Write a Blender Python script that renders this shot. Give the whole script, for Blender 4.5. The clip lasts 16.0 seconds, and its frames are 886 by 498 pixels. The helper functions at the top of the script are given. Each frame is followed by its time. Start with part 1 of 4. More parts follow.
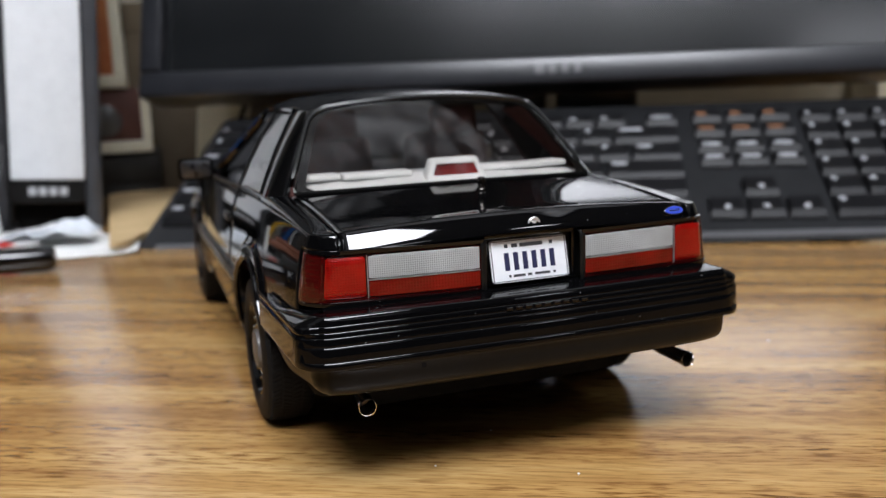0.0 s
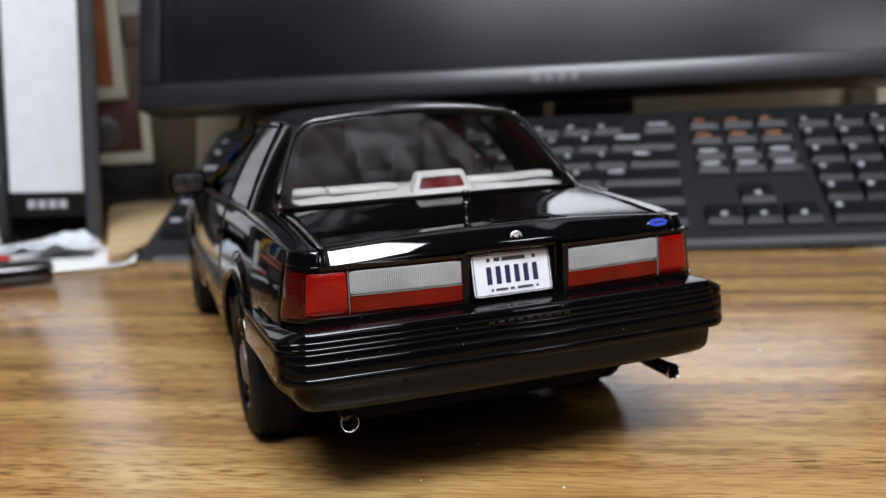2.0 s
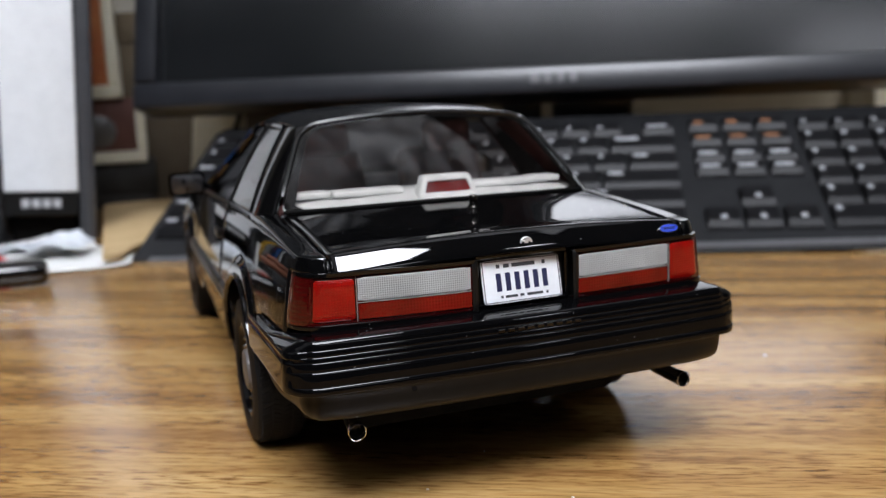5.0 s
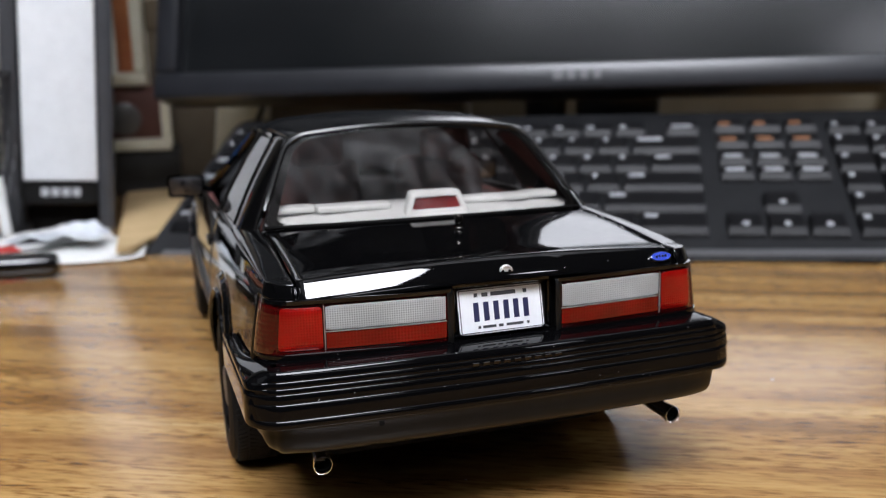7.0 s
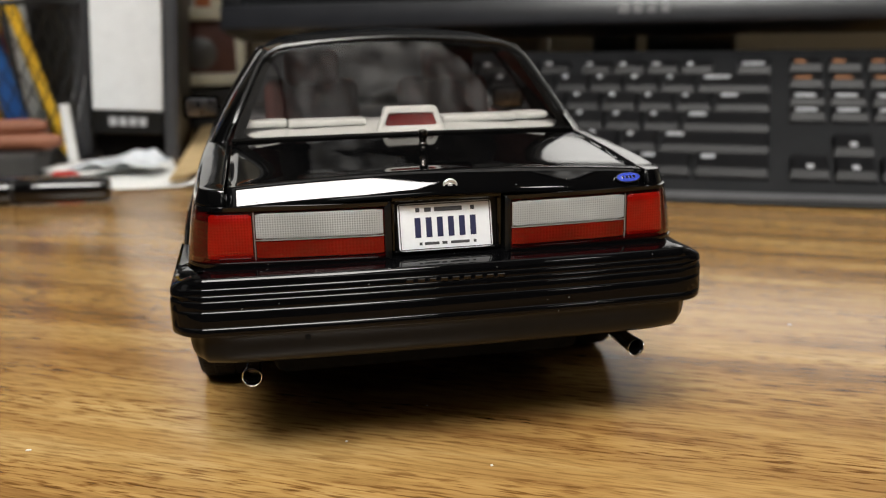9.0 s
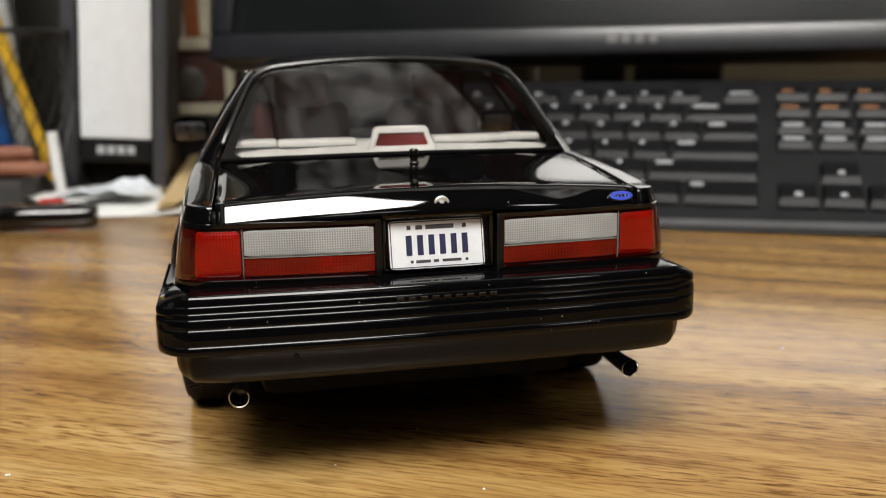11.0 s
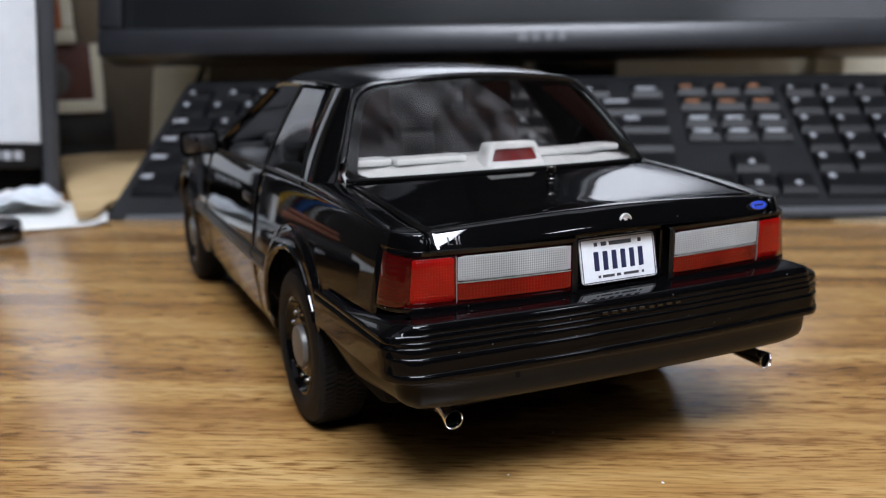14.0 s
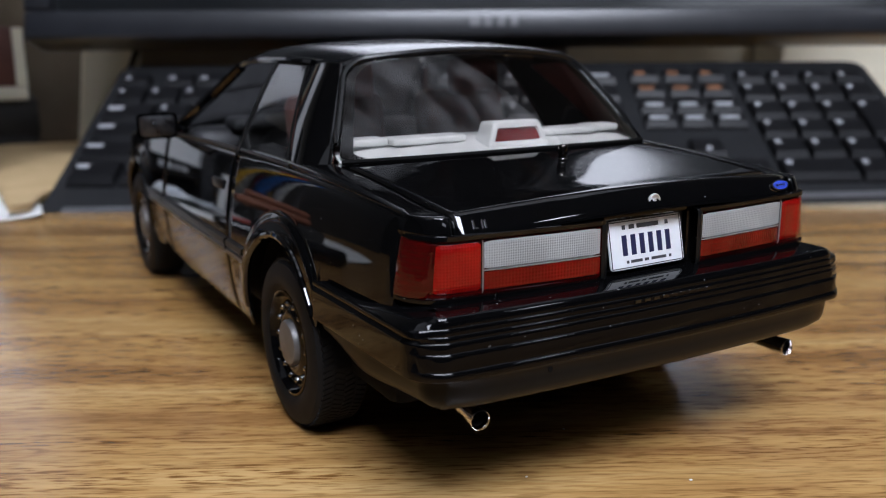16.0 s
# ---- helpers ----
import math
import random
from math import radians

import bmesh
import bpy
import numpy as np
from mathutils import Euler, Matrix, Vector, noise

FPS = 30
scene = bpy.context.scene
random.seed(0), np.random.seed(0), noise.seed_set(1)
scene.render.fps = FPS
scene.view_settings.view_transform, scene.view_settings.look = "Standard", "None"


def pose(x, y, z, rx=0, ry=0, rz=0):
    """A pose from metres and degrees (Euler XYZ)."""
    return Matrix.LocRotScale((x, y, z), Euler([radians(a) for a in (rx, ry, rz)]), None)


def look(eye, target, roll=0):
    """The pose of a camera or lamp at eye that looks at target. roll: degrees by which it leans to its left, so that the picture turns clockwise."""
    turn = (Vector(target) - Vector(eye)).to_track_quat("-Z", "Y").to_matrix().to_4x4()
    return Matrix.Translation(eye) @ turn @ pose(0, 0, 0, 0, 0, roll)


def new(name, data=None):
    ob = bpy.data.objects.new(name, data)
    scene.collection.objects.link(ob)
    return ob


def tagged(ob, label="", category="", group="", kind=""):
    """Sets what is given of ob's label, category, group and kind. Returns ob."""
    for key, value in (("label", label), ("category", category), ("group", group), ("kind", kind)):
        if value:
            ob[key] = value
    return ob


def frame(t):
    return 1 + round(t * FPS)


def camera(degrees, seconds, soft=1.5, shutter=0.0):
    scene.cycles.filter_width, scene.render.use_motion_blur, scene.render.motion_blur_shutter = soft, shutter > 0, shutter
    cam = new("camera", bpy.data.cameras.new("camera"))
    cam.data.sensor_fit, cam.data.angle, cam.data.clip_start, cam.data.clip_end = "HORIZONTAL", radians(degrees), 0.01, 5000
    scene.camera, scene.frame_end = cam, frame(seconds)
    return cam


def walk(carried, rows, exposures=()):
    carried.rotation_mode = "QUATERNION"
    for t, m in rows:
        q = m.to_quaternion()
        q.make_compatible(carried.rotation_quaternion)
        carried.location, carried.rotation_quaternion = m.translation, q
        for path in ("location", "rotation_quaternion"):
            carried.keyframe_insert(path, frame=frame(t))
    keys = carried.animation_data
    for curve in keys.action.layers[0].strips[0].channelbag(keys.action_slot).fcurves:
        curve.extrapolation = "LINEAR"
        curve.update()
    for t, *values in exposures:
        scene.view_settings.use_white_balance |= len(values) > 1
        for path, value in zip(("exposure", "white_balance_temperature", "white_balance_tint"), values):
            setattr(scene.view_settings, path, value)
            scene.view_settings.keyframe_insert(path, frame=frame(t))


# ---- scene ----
cam = camera(53.0, 16.0, soft=1.1)
PATH = [
    (0, (-0.07530, -0.14409, 0.07704), (0.5977, 1.7057, -0.2772), -2.10),
    (0.5, (-0.07248, -0.14252, 0.07728), (0.6110, 1.7039, -0.2742), -2.29),
    (1, (-0.07058, -0.14281, 0.07861), (0.6108, 1.7055, -0.2668), -2.78),
    (1.5, (-0.07081, -0.14355, 0.07797), (0.6033, 1.7083, -0.2629), -2.76),
    (2, (-0.07077, -0.14550, 0.07842), (0.5909, 1.7111, -0.2608), -2.67),
    (2.5, (-0.07204, -0.14551, 0.07801), (0.5840, 1.7137, -0.2578), -2.65),
    (3, (-0.07285, -0.14283, 0.07868), (0.5855, 1.7148, -0.2616), -2.74),
    (3.5, (-0.07137, -0.14364, 0.07817), (0.5946, 1.7105, -0.2661), -2.71),
    (4, (-0.07150, -0.14440, 0.07868), (0.5964, 1.7094, -0.2638), -2.69),
    (6.5, (-0.07424, -0.13628, 0.08215), (0.6131, 1.7088, -0.2689), -1.65),
    (7, (-0.05922, -0.13720, 0.08545), (0.5401, 1.7339, -0.2883), -1.45),
    (7.5, (-0.04295, -0.13711, 0.08086), (0.4243, 1.7626, -0.3348), -1.21),
    (8, (-0.03760, -0.13471, 0.07809), (0.3580, 1.7696, -0.3880), -1.24),
    (8.5, (-0.03303, -0.13533, 0.07725), (0.3331, 1.7701, -0.4079), -1.22),
    (9, (-0.02984, -0.13833, 0.07708), (0.3375, 1.7680, -0.4035), -1.00),
    (11.5, (-0.03047, -0.13645, 0.07372), (0.3924, 1.7772, -0.3253), -0.45),
    (12, (-0.03460, -0.13637, 0.07884), (0.4710, 1.7545, -0.3321), -0.66),
    (12.5, (-0.05340, -0.13714, 0.07754), (0.5788, 1.7148, -0.3356), -0.67),
    (13, (-0.07413, -0.12788, 0.08160), (0.6467, 1.6918, -0.3298), -1.04),
    (13.5, (-0.08811, -0.12165, 0.08103), (0.6897, 1.6712, -0.3440), -0.89),
    (14, (-0.09604, -0.11985, 0.08217), (0.7112, 1.6546, -0.3647), -0.79),
    (14.5, (-0.09621, -0.12074, 0.08050), (0.7477, 1.6328, -0.3812), -0.15),
    (15, (-0.10228, -0.11470, 0.07983), (0.7823, 1.6178, -0.3848), 0.04),
    (15.5, (-0.10391, -0.10404, 0.07942), (0.8217, 1.6078, -0.3818), -0.42),
    (16, (-0.10436, -0.10102, 0.07793), (0.8501, 1.5944, -0.3852), -0.37),
]
EXPOSURE = [
    (0, 0.14, 5900, 12), (3.5, 0.14, 5800, 12), (6.5, 0.18, 5900, 13), (7, 0.19, 5850, 13), (7.5, 0.23, 6050, 12), (8.2, 0.19, 6400, 11), (9, 0.05, 6650, 9),
    (11.5, 0.14, 6650, 9), (12.5, 0.18, 6300, 9), (13.2, 0.11, 5700, 10), (14, 0.11, 5650, 12), (16, -0.04, 5550, 14),
]
walk(cam, [(t, look(eye, target, roll)) for t, eye, target, roll in PATH], EXPOSURE)
cam.data.dof.use_dof = True
cam.data.dof.focus_distance = 0.152
cam.data.dof.aperture_fstop = 22.0

# ---- world and lights ----
world = bpy.data.worlds.new("office_dim")
scene.world = world
world.use_nodes = True
world.node_tree.nodes["Background"].inputs[0].default_value = (0.8, 0.85, 0.9, 1)
world.node_tree.nodes["Background"].inputs[1].default_value = 0.05
LAMP = 23.5
SCREEN_GLOW = 2.5
FRONT_LAMP = 14.0
SIDE_FILL = 0.3
HAZE_GLOW = 1.4
scene.view_settings.exposure = 0.0

MM = 0.001
YAW = -28.0          # turn of desk, keyboard and monitor against the model car
U = Vector((math.cos(radians(YAW)), math.sin(radians(YAW)), 0))
V = Vector((-math.sin(radians(YAW)), math.cos(radians(YAW)), 0))


# ---- materials ----
def material(name, color, rough=0.5, metal=0.0, coat=0.0, spec=0.5):
    m = bpy.data.materials.new(name)
    m.use_nodes = True
    b = m.node_tree.nodes["Principled BSDF"]
    b.inputs["Base Color"].default_value = (*color, 1)
    b.inputs["Roughness"].default_value = rough
    b.inputs["Metallic"].default_value = metal
    b.inputs["Coat Weight"].default_value = coat
    b.inputs["Coat Roughness"].default_value = 0.03
    b.inputs["Specular IOR Level"].default_value = spec
    return m


def add(m, kind, **values):
    n = m.node_tree.nodes.new(kind)
    for key, value in values.items():
        n.inputs[key.replace("_", " ")].default_value = value
    return n


def link(m, a, b):
    m.node_tree.links.new(a, b)


def bsdf(m):
    return m.node_tree.nodes["Principled BSDF"]


def coords(m, scale=(1, 1, 1), turn=0.0, which="Object"):
    tc = m.node_tree.nodes.new("ShaderNodeTexCoord")
    mp = m.node_tree.nodes.new("ShaderNodeMapping")
    mp.inputs["Scale"].default_value = scale
    mp.inputs["Rotation"].default_value = (0, 0, turn)
    link(m, tc.outputs[which], mp.inputs["Vector"])
    return mp.outputs[0]


def ramp(m, fac, stops):
    r = m.node_tree.nodes.new("ShaderNodeValToRGB")
    e = r.color_ramp.elements
    while len(e) < len(stops):
        e.new(0.5)
    for i, (p, c) in enumerate(stops):
        e[i].position, e[i].color = p, (*c, 1)
    link(m, fac, r.inputs[0])
    return r.outputs[0]


def mottle(m, c1, c2, scale, detail=4.0, bump=0.0, dist=0.001, rough=None):
    """Two-tone noise, fine relief and uneven gloss on a material."""
    v = coords(m)
    big = add(m, "ShaderNodeTexNoise", Scale=scale, Detail=detail, Roughness=0.6)
    link(m, v, big.inputs["Vector"])
    link(m, ramp(m, big.outputs[0], [(0.3, c1), (0.7, c2)]), bsdf(m).inputs["Base Color"])
    if bump:
        fine = add(m, "ShaderNodeTexNoise", Scale=scale * 12, Detail=3.0)
        link(m, v, fine.inputs["Vector"])
        bp = add(m, "ShaderNodeBump", Strength=bump, Distance=dist)
        link(m, fine.outputs[0], bp.inputs["Height"])
        link(m, bp.outputs[0], bsdf(m).inputs["Normal"])
    if rough:
        r = add(m, "ShaderNodeMapRange")
        r.inputs[3].default_value, r.inputs[4].default_value = rough
        link(m, big.outputs[0], r.inputs[0])
        link(m, r.outputs[0], bsdf(m).inputs["Roughness"])
    return m


def paint_black(name="gloss_black_paint", ior=1.58):
    m = material(name, (0.004, 0.004, 0.005), 0.34, coat=1.0, spec=0.0)
    bsdf(m).inputs["Coat IOR"].default_value = ior
    v = coords(m)
    dust = add(m, "ShaderNodeTexNoise", Scale=1700.0, Detail=0.0)
    link(m, v, dust.inputs["Vector"])
    link(m, ramp(m, dust.outputs[0], [(0.0, (0.0015, 0.0015, 0.0018)), (0.85, (0.002, 0.002, 0.0022)), (0.88, (0.14, 0.14, 0.14))]),
         bsdf(m).inputs["Base Color"])
    wave = add(m, "ShaderNodeTexNoise", Scale=90.0, Detail=1.0)
    link(m, v, wave.inputs["Vector"])
    bp = add(m, "ShaderNodeBump", Strength=0.02, Distance=0.0006)
    link(m, wave.outputs[0], bp.inputs["Height"])
    link(m, bp.outputs[0], bsdf(m).inputs["Coat Normal"])
    return m


def wood():
    m = material("wood_grain_laminate", (0.3, 0.17, 0.07), 0.3, coat=0.4, spec=0.95)
    bsdf(m).inputs["Coat Roughness"].default_value = 0.22
    v = coords(m)
    warp = add(m, "ShaderNodeTexNoise", Scale=7.0, Detail=2.0)
    stretch = m.node_tree.nodes.new("ShaderNodeMapping")
    stretch.inputs["Scale"].default_value = (0.09, 1.0, 1.0)
    link(m, v, stretch.inputs[0])
    link(m, stretch.outputs[0], warp.inputs[0])
    off = m.node_tree.nodes.new("ShaderNodeVectorMath")
    off.operation = "MULTIPLY_ADD"
    off.inputs[1].default_value = (0.0, 0.03, 0.0)
    link(m, warp.outputs["Color"], off.inputs[0])
    link(m, stretch.outputs[0], off.inputs[2])
    broad = add(m, "ShaderNodeTexNoise", Scale=55.0, Detail=6.0, Roughness=0.62)
    link(m, off.outputs[0], broad.inputs[0])
    long = m.node_tree.nodes.new("ShaderNodeMapping")
    long.inputs["Scale"].default_value = (0.055, 1.0, 1.0)
    link(m, v, long.inputs[0])
    fine = add(m, "ShaderNodeTexNoise", Scale=620.0, Detail=5.0, Roughness=0.7)
    link(m, long.outputs[0], fine.inputs[0])
    short = m.node_tree.nodes.new("ShaderNodeMapping")
    short.inputs["Scale"].default_value = (0.11, 1.0, 1.0)
    link(m, v, short.inputs[0])
    fleck = add(m, "ShaderNodeTexNoise", Scale=1250.0, Detail=2.0, Roughness=0.5)
    link(m, short.outputs[0], fleck.inputs[0])
    base = ramp(m, broad.outputs[0], [(0.31, (0.160, 0.076, 0.022)), (0.43, (0.325, 0.172, 0.054)), (0.55, (0.472, 0.280, 0.096)), (0.69, (0.61, 0.41, 0.172))])
    pores = ramp(m, fine.outputs[0], [(0.33, (0.66, 0.61, 0.56)), (0.43, (0.88, 0.86, 0.83)), (0.52, (1.0, 1.0, 1.0)), (0.7, (1.09, 1.09, 1.09))])
    mix = m.node_tree.nodes.new("ShaderNodeMix")
    mix.data_type, mix.blend_type = "RGBA", "MULTIPLY"
    mix.inputs[0].default_value = 1.0
    link(m, base, mix.inputs[6])
    link(m, pores, mix.inputs[7])
    dashes = ramp(m, fleck.outputs[0], [(0.36, (0.38, 0.29, 0.20)), (0.44, (0.72, 0.65, 0.56)), (0.50, (1.0, 0.99, 0.97)), (0.66, (1.08, 1.08, 1.06))])
    mix2 = m.node_tree.nodes.new("ShaderNodeMix")
    mix2.data_type, mix2.blend_type = "RGBA", "MULTIPLY"
    # the pores gather in bands along the grain
    bands = add(m, "ShaderNodeTexNoise", Scale=75.0, Detail=2.0, Roughness=0.55)
    link(m, off.outputs[0], bands.inputs[0])
    link(m, ramp(m, bands.outputs[0], [(0.38, (0.4, 0.4, 0.4)), (0.6, (1.0, 1.0, 1.0))]), mix2.inputs[0])
    link(m, mix.outputs[2], mix2.inputs[6])
    link(m, dashes, mix2.inputs[7])
    link(m, mix2.outputs[2], bsdf(m).inputs["Base Color"])
    bp = add(m, "ShaderNodeBump", Strength=0.06, Distance=0.0002)
    link(m, fine.outputs[0], bp.inputs["Height"])
    link(m, bp.outputs[0], bsdf(m).inputs["Normal"])
    r = add(m, "ShaderNodeMapRange")
    r.inputs[3].default_value, r.inputs[4].default_value = 0.18, 0.28
    link(m, broad.outputs[0], r.inputs[0])
    link(m, r.outputs[0], bsdf(m).inputs["Roughness"])
    return m


def glass(name, tint, gloss=0.04, ior=1.5):
    m = bpy.data.materials.new(name)
    m.use_nodes = True
    t = m.node_tree
    t.nodes.remove(t.nodes["Principled BSDF"])
    tr = t.nodes.new("ShaderNodeBsdfTransparent")
    tr.inputs[0].default_value = (*tint, 1)
    gl = t.nodes.new("ShaderNodeBsdfGlossy")
    gl.inputs["Roughness"].default_value = gloss
    fr = t.nodes.new("ShaderNodeFresnel")
    fr.inputs[0].default_value = ior
    mx = t.nodes.new("ShaderNodeMixShader")
    link(m, fr.outputs[0], mx.inputs[0])
    link(m, tr.outputs[0], mx.inputs[1])
    link(m, gl.outputs[0], mx.inputs[2])
    link(m, mx.outputs[0], t.nodes["Material Output"].inputs[0])
    return m


def lens(name, c1, c2, pitch):
    """Moulded lamp plastic with a fine square relief."""
    m = material(name, c1, 0.2, coat=1.0, spec=0.15)
    v = coords(m)
    spots = add(m, "ShaderNodeTexNoise", Scale=120.0, Detail=2.0)
    link(m, v, spots.inputs[0])
    link(m, ramp(m, spots.outputs[0], [(0.3, c1), (0.7, c2)]), bsdf(m).inputs["Base Color"])
    sep = m.node_tree.nodes.new("ShaderNodeSeparateXYZ")
    link(m, v, sep.inputs[0])
    waves = []
    for axis in (0, 2):
        mul = m.node_tree.nodes.new("ShaderNodeMath")
        mul.operation = "MULTIPLY"
        mul.inputs[1].default_value = 2 * math.pi / pitch
        link(m, sep.outputs[axis], mul.inputs[0])
        sn = m.node_tree.nodes.new("ShaderNodeMath")
        sn.operation = "SINE"
        link(m, mul.outputs[0], sn.inputs[0])
        waves.append(sn)
    tot = m.node_tree.nodes.new("ShaderNodeMath")
    tot.operation = "ADD"
    link(m, waves[0].outputs[0], tot.inputs[0])
    link(m, waves[1].outputs[0], tot.inputs[1])
    bp = add(m, "ShaderNodeBump", Strength=0.3, Distance=0.0001)
    link(m, tot.outputs[0], bp.inputs["Height"])
    link(m, bp.outputs[0], bsdf(m).inputs["Normal"])
    return m


def emitter(name, color, strength):
    m = bpy.data.materials.new(name)
    m.use_nodes = True
    b = bsdf(m)
    b.inputs["Base Color"].default_value = (*color, 1)
    b.inputs["Emission Color"].default_value = (*color, 1)
    b.inputs["Emission Strength"].default_value = strength
    return m


PAINT = paint_black()
COVER = paint_black("black_bumper_paint", 1.35)
WOOD = wood()
VALANCE = mottle(material("satin_black_apron", (0.005, 0.005, 0.005), 0.3, spec=0.14), (0.004, 0.004, 0.004), (0.006, 0.006, 0.006), 300.0, rough=(0.28, 0.38))
TRIM = mottle(material("satin_black_trim", (0.005, 0.005, 0.005), 0.3, spec=0.35), (0.004, 0.004, 0.004), (0.007, 0.007, 0.007), 300.0, bump=0.05, dist=0.0002)
UNDER = mottle(material("matt_black_underbody", (0.008, 0.008, 0.008), 0.7, spec=0.05), (0.004, 0.004, 0.004), (0.008, 0.0075, 0.007), 200.0)
RUBBER = mottle(material("tyre_rubber", (0.009, 0.009, 0.009), 0.6, spec=0.15), (0.005, 0.005, 0.005), (0.010, 0.0095, 0.0095), 260.0, bump=0.15, dist=0.0001)
CHROME = mottle(material("chrome", (0.8, 0.8, 0.82), 0.08, 1.0), (0.72, 0.72, 0.74), (0.85, 0.85, 0.87), 200.0, rough=(0.04, 0.14))
EDGE = mottle(material("satin_black_edge", (0.006, 0.006, 0.006), 0.22, spec=0.5), (0.005, 0.005, 0.005), (0.008, 0.008, 0.008), 300.0)
STUD = mottle(material("polished_stud", (0.26, 0.26, 0.26), 0.2, 1.0), (0.22, 0.22, 0.22), (0.3, 0.3, 0.3), 300.0)
SILVERMETAL = mottle(material("brushed_silver", (0.75, 0.75, 0.76), 0.4, 0.7), (0.7, 0.7, 0.71), (0.8, 0.8, 0.81), 300.0)
MIRROR = mottle(material("dull_mirror_film", (0.16, 0.16, 0.17), 0.3, 1.0), (0.10, 0.10, 0.11), (0.24, 0.24, 0.25), 420.0, rough=(0.2, 0.4))
DARKCHROME = material("dark_pipe_metal", (0.12, 0.11, 0.10), 0.2, 1.0)
HUBGREY = mottle(material("grey_hub_cap", (0.14, 0.135, 0.13), 0.42, 0.4), (0.125, 0.12, 0.115), (0.165, 0.16, 0.155), 200.0)
RED = lens("red_lamp_lens", (0.19, 0.002, 0.001), (0.29, 0.005, 0.002), 0.0005)
RED_DARK = lens("dark_red_lamp_lens", (0.10, 0.0012, 0.0008), (0.17, 0.002, 0.0012), 0.0006)
MARKER = lens("wrap_lamp_lens", (0.030, 0.0006, 0.0006), (0.055, 0.001, 0.001), 0.0009)
CLEAR = lens("ribbed_clear_lens", (0.29, 0.30, 0.30), (0.37, 0.38, 0.38), 0.00042)
LENS_EDGE = mottle(material("dull_pale_lens_edge", (0.22, 0.20, 0.19), 0.25), (0.19, 0.17, 0.16), (0.25, 0.23, 0.22), 300.0)
GREY_PLASTIC = mottle(material("pale_grey_plastic", (0.74, 0.76, 0.74), 0.5), (0.70, 0.72, 0.70), (0.78, 0.80, 0.78), 150.0, bump=0.05, dist=0.0002)
SEAT = mottle(material("dark_maroon_upholstery", (0.12, 0.04, 0.035), 0.8), (0.09, 0.03, 0.026), (0.17, 0.062, 0.052), 220.0, bump=0.3, dist=0.0003)
DASH = mottle(material("dark_grey_interior_plastic", (0.03, 0.03, 0.032), 0.6), (0.024, 0.024, 0.026), (0.04, 0.04, 0.042), 220.0, bump=0.1, dist=0.0002)
GLASS_REAR = glass("tinted_window_glass", (0.60, 0.56, 0.54), 0.04)
GLASS_SIDE = glass("side_window_glass", (0.72, 0.72, 0.70), 0.03, 1.9)
PLATE = mottle(material("white_plate_enamel", (0.75, 0.76, 0.78), 0.3), (0.72, 0.73, 0.75), (0.79, 0.80, 0.82), 300.0)
INK = material("navy_ink", (0.014, 0.016, 0.06), 0.5)
INKDARK = material("dark_ink", (0.05, 0.05, 0.055), 0.5)
BADGE = mottle(material("blue_enamel", (0.03, 0.06, 0.42), 0.2, coat=1.0), (0.025, 0.05, 0.38), (0.05, 0.08, 0.46), 400.0)


# ---- mesh helpers ----
def part(name, bm, mat, parent=None, label="", smooth=True, solid=0.0, sharp=35.0):
    bmesh.ops.recalc_face_normals(bm, faces=bm.faces)
    me = bpy.data.meshes.new(name)
    bm.to_mesh(me)
    bm.free()
    if smooth:
        me.polygons.foreach_set("use_smooth", [True] * len(me.polygons))
        me.set_sharp_from_angle(angle=radians(sharp))
    me.materials.append(mat)
    ob = new(name, me)
    if parent is not None:
        ob.parent = parent
    if label:
        ob["label"] = label
    if solid:
        s = ob.modifiers.new("thickness", "SOLIDIFY")
        s.thickness, s.offset = solid, -1.0
    return ob


def empty(name, m=None):
    ob = new(name)
    ob.empty_display_size = 0.02
    if m is not None:
        ob.matrix_basis = m
    return ob


def span(a, b, n):
    return [a + (b - a) * i / n for i in range(n + 1)]


def table(x, pts):
    """Smooth interpolation through (x, value) knots."""
    if x <= pts[0][0]:
        return pts[0][1]
    for i in range(len(pts) - 1):
        x0, y0 = pts[i]
        x1, y1 = pts[i + 1]
        if x <= x1:
            d0 = (y1 - pts[i - 1][1]) / (x1 - pts[i - 1][0]) if i else (y1 - y0) / (x1 - x0)
            d1 = (pts[i + 2][1] - y0) / (pts[i + 2][0] - x0) if i + 2 < len(pts) else (y1 - y0) / (x1 - x0)
            h = x1 - x0
            s = (x - x0) / h
            return (2 * s**3 - 3 * s**2 + 1) * y0 + (s**3 - 2 * s**2 + s) * h * d0 + (3 * s**2 - 2 * s**3) * y1 + (s**3 - s**2) * h * d1
    return pts[-1][1]


def ease(x, a, b):
    s = min(1.0, max(0.0, (x - a) / (b - a)))
    return s * s * (3 - 2 * s)


def grid(fn, us, vs, bm=None, closed=False):
    """A sheet of quads through fn(u, v), in millimetres."""
    bm = bm or bmesh.new()
    rows = [[bm.verts.new(Vector(fn(u, v)) * MM) for v in vs] for u in us]
    for i in range(len(rows) - 1 + closed):
        a, b = rows[i], rows[(i + 1) % len(rows)]
        for j in range(len(vs) - 1):
            try:
                bm.faces.new((a[j], b[j], b[j + 1], a[j + 1]))
            except ValueError:
                pass
    bmesh.ops.remove_doubles(bm, verts=bm.verts, dist=1e-7)
    return bm


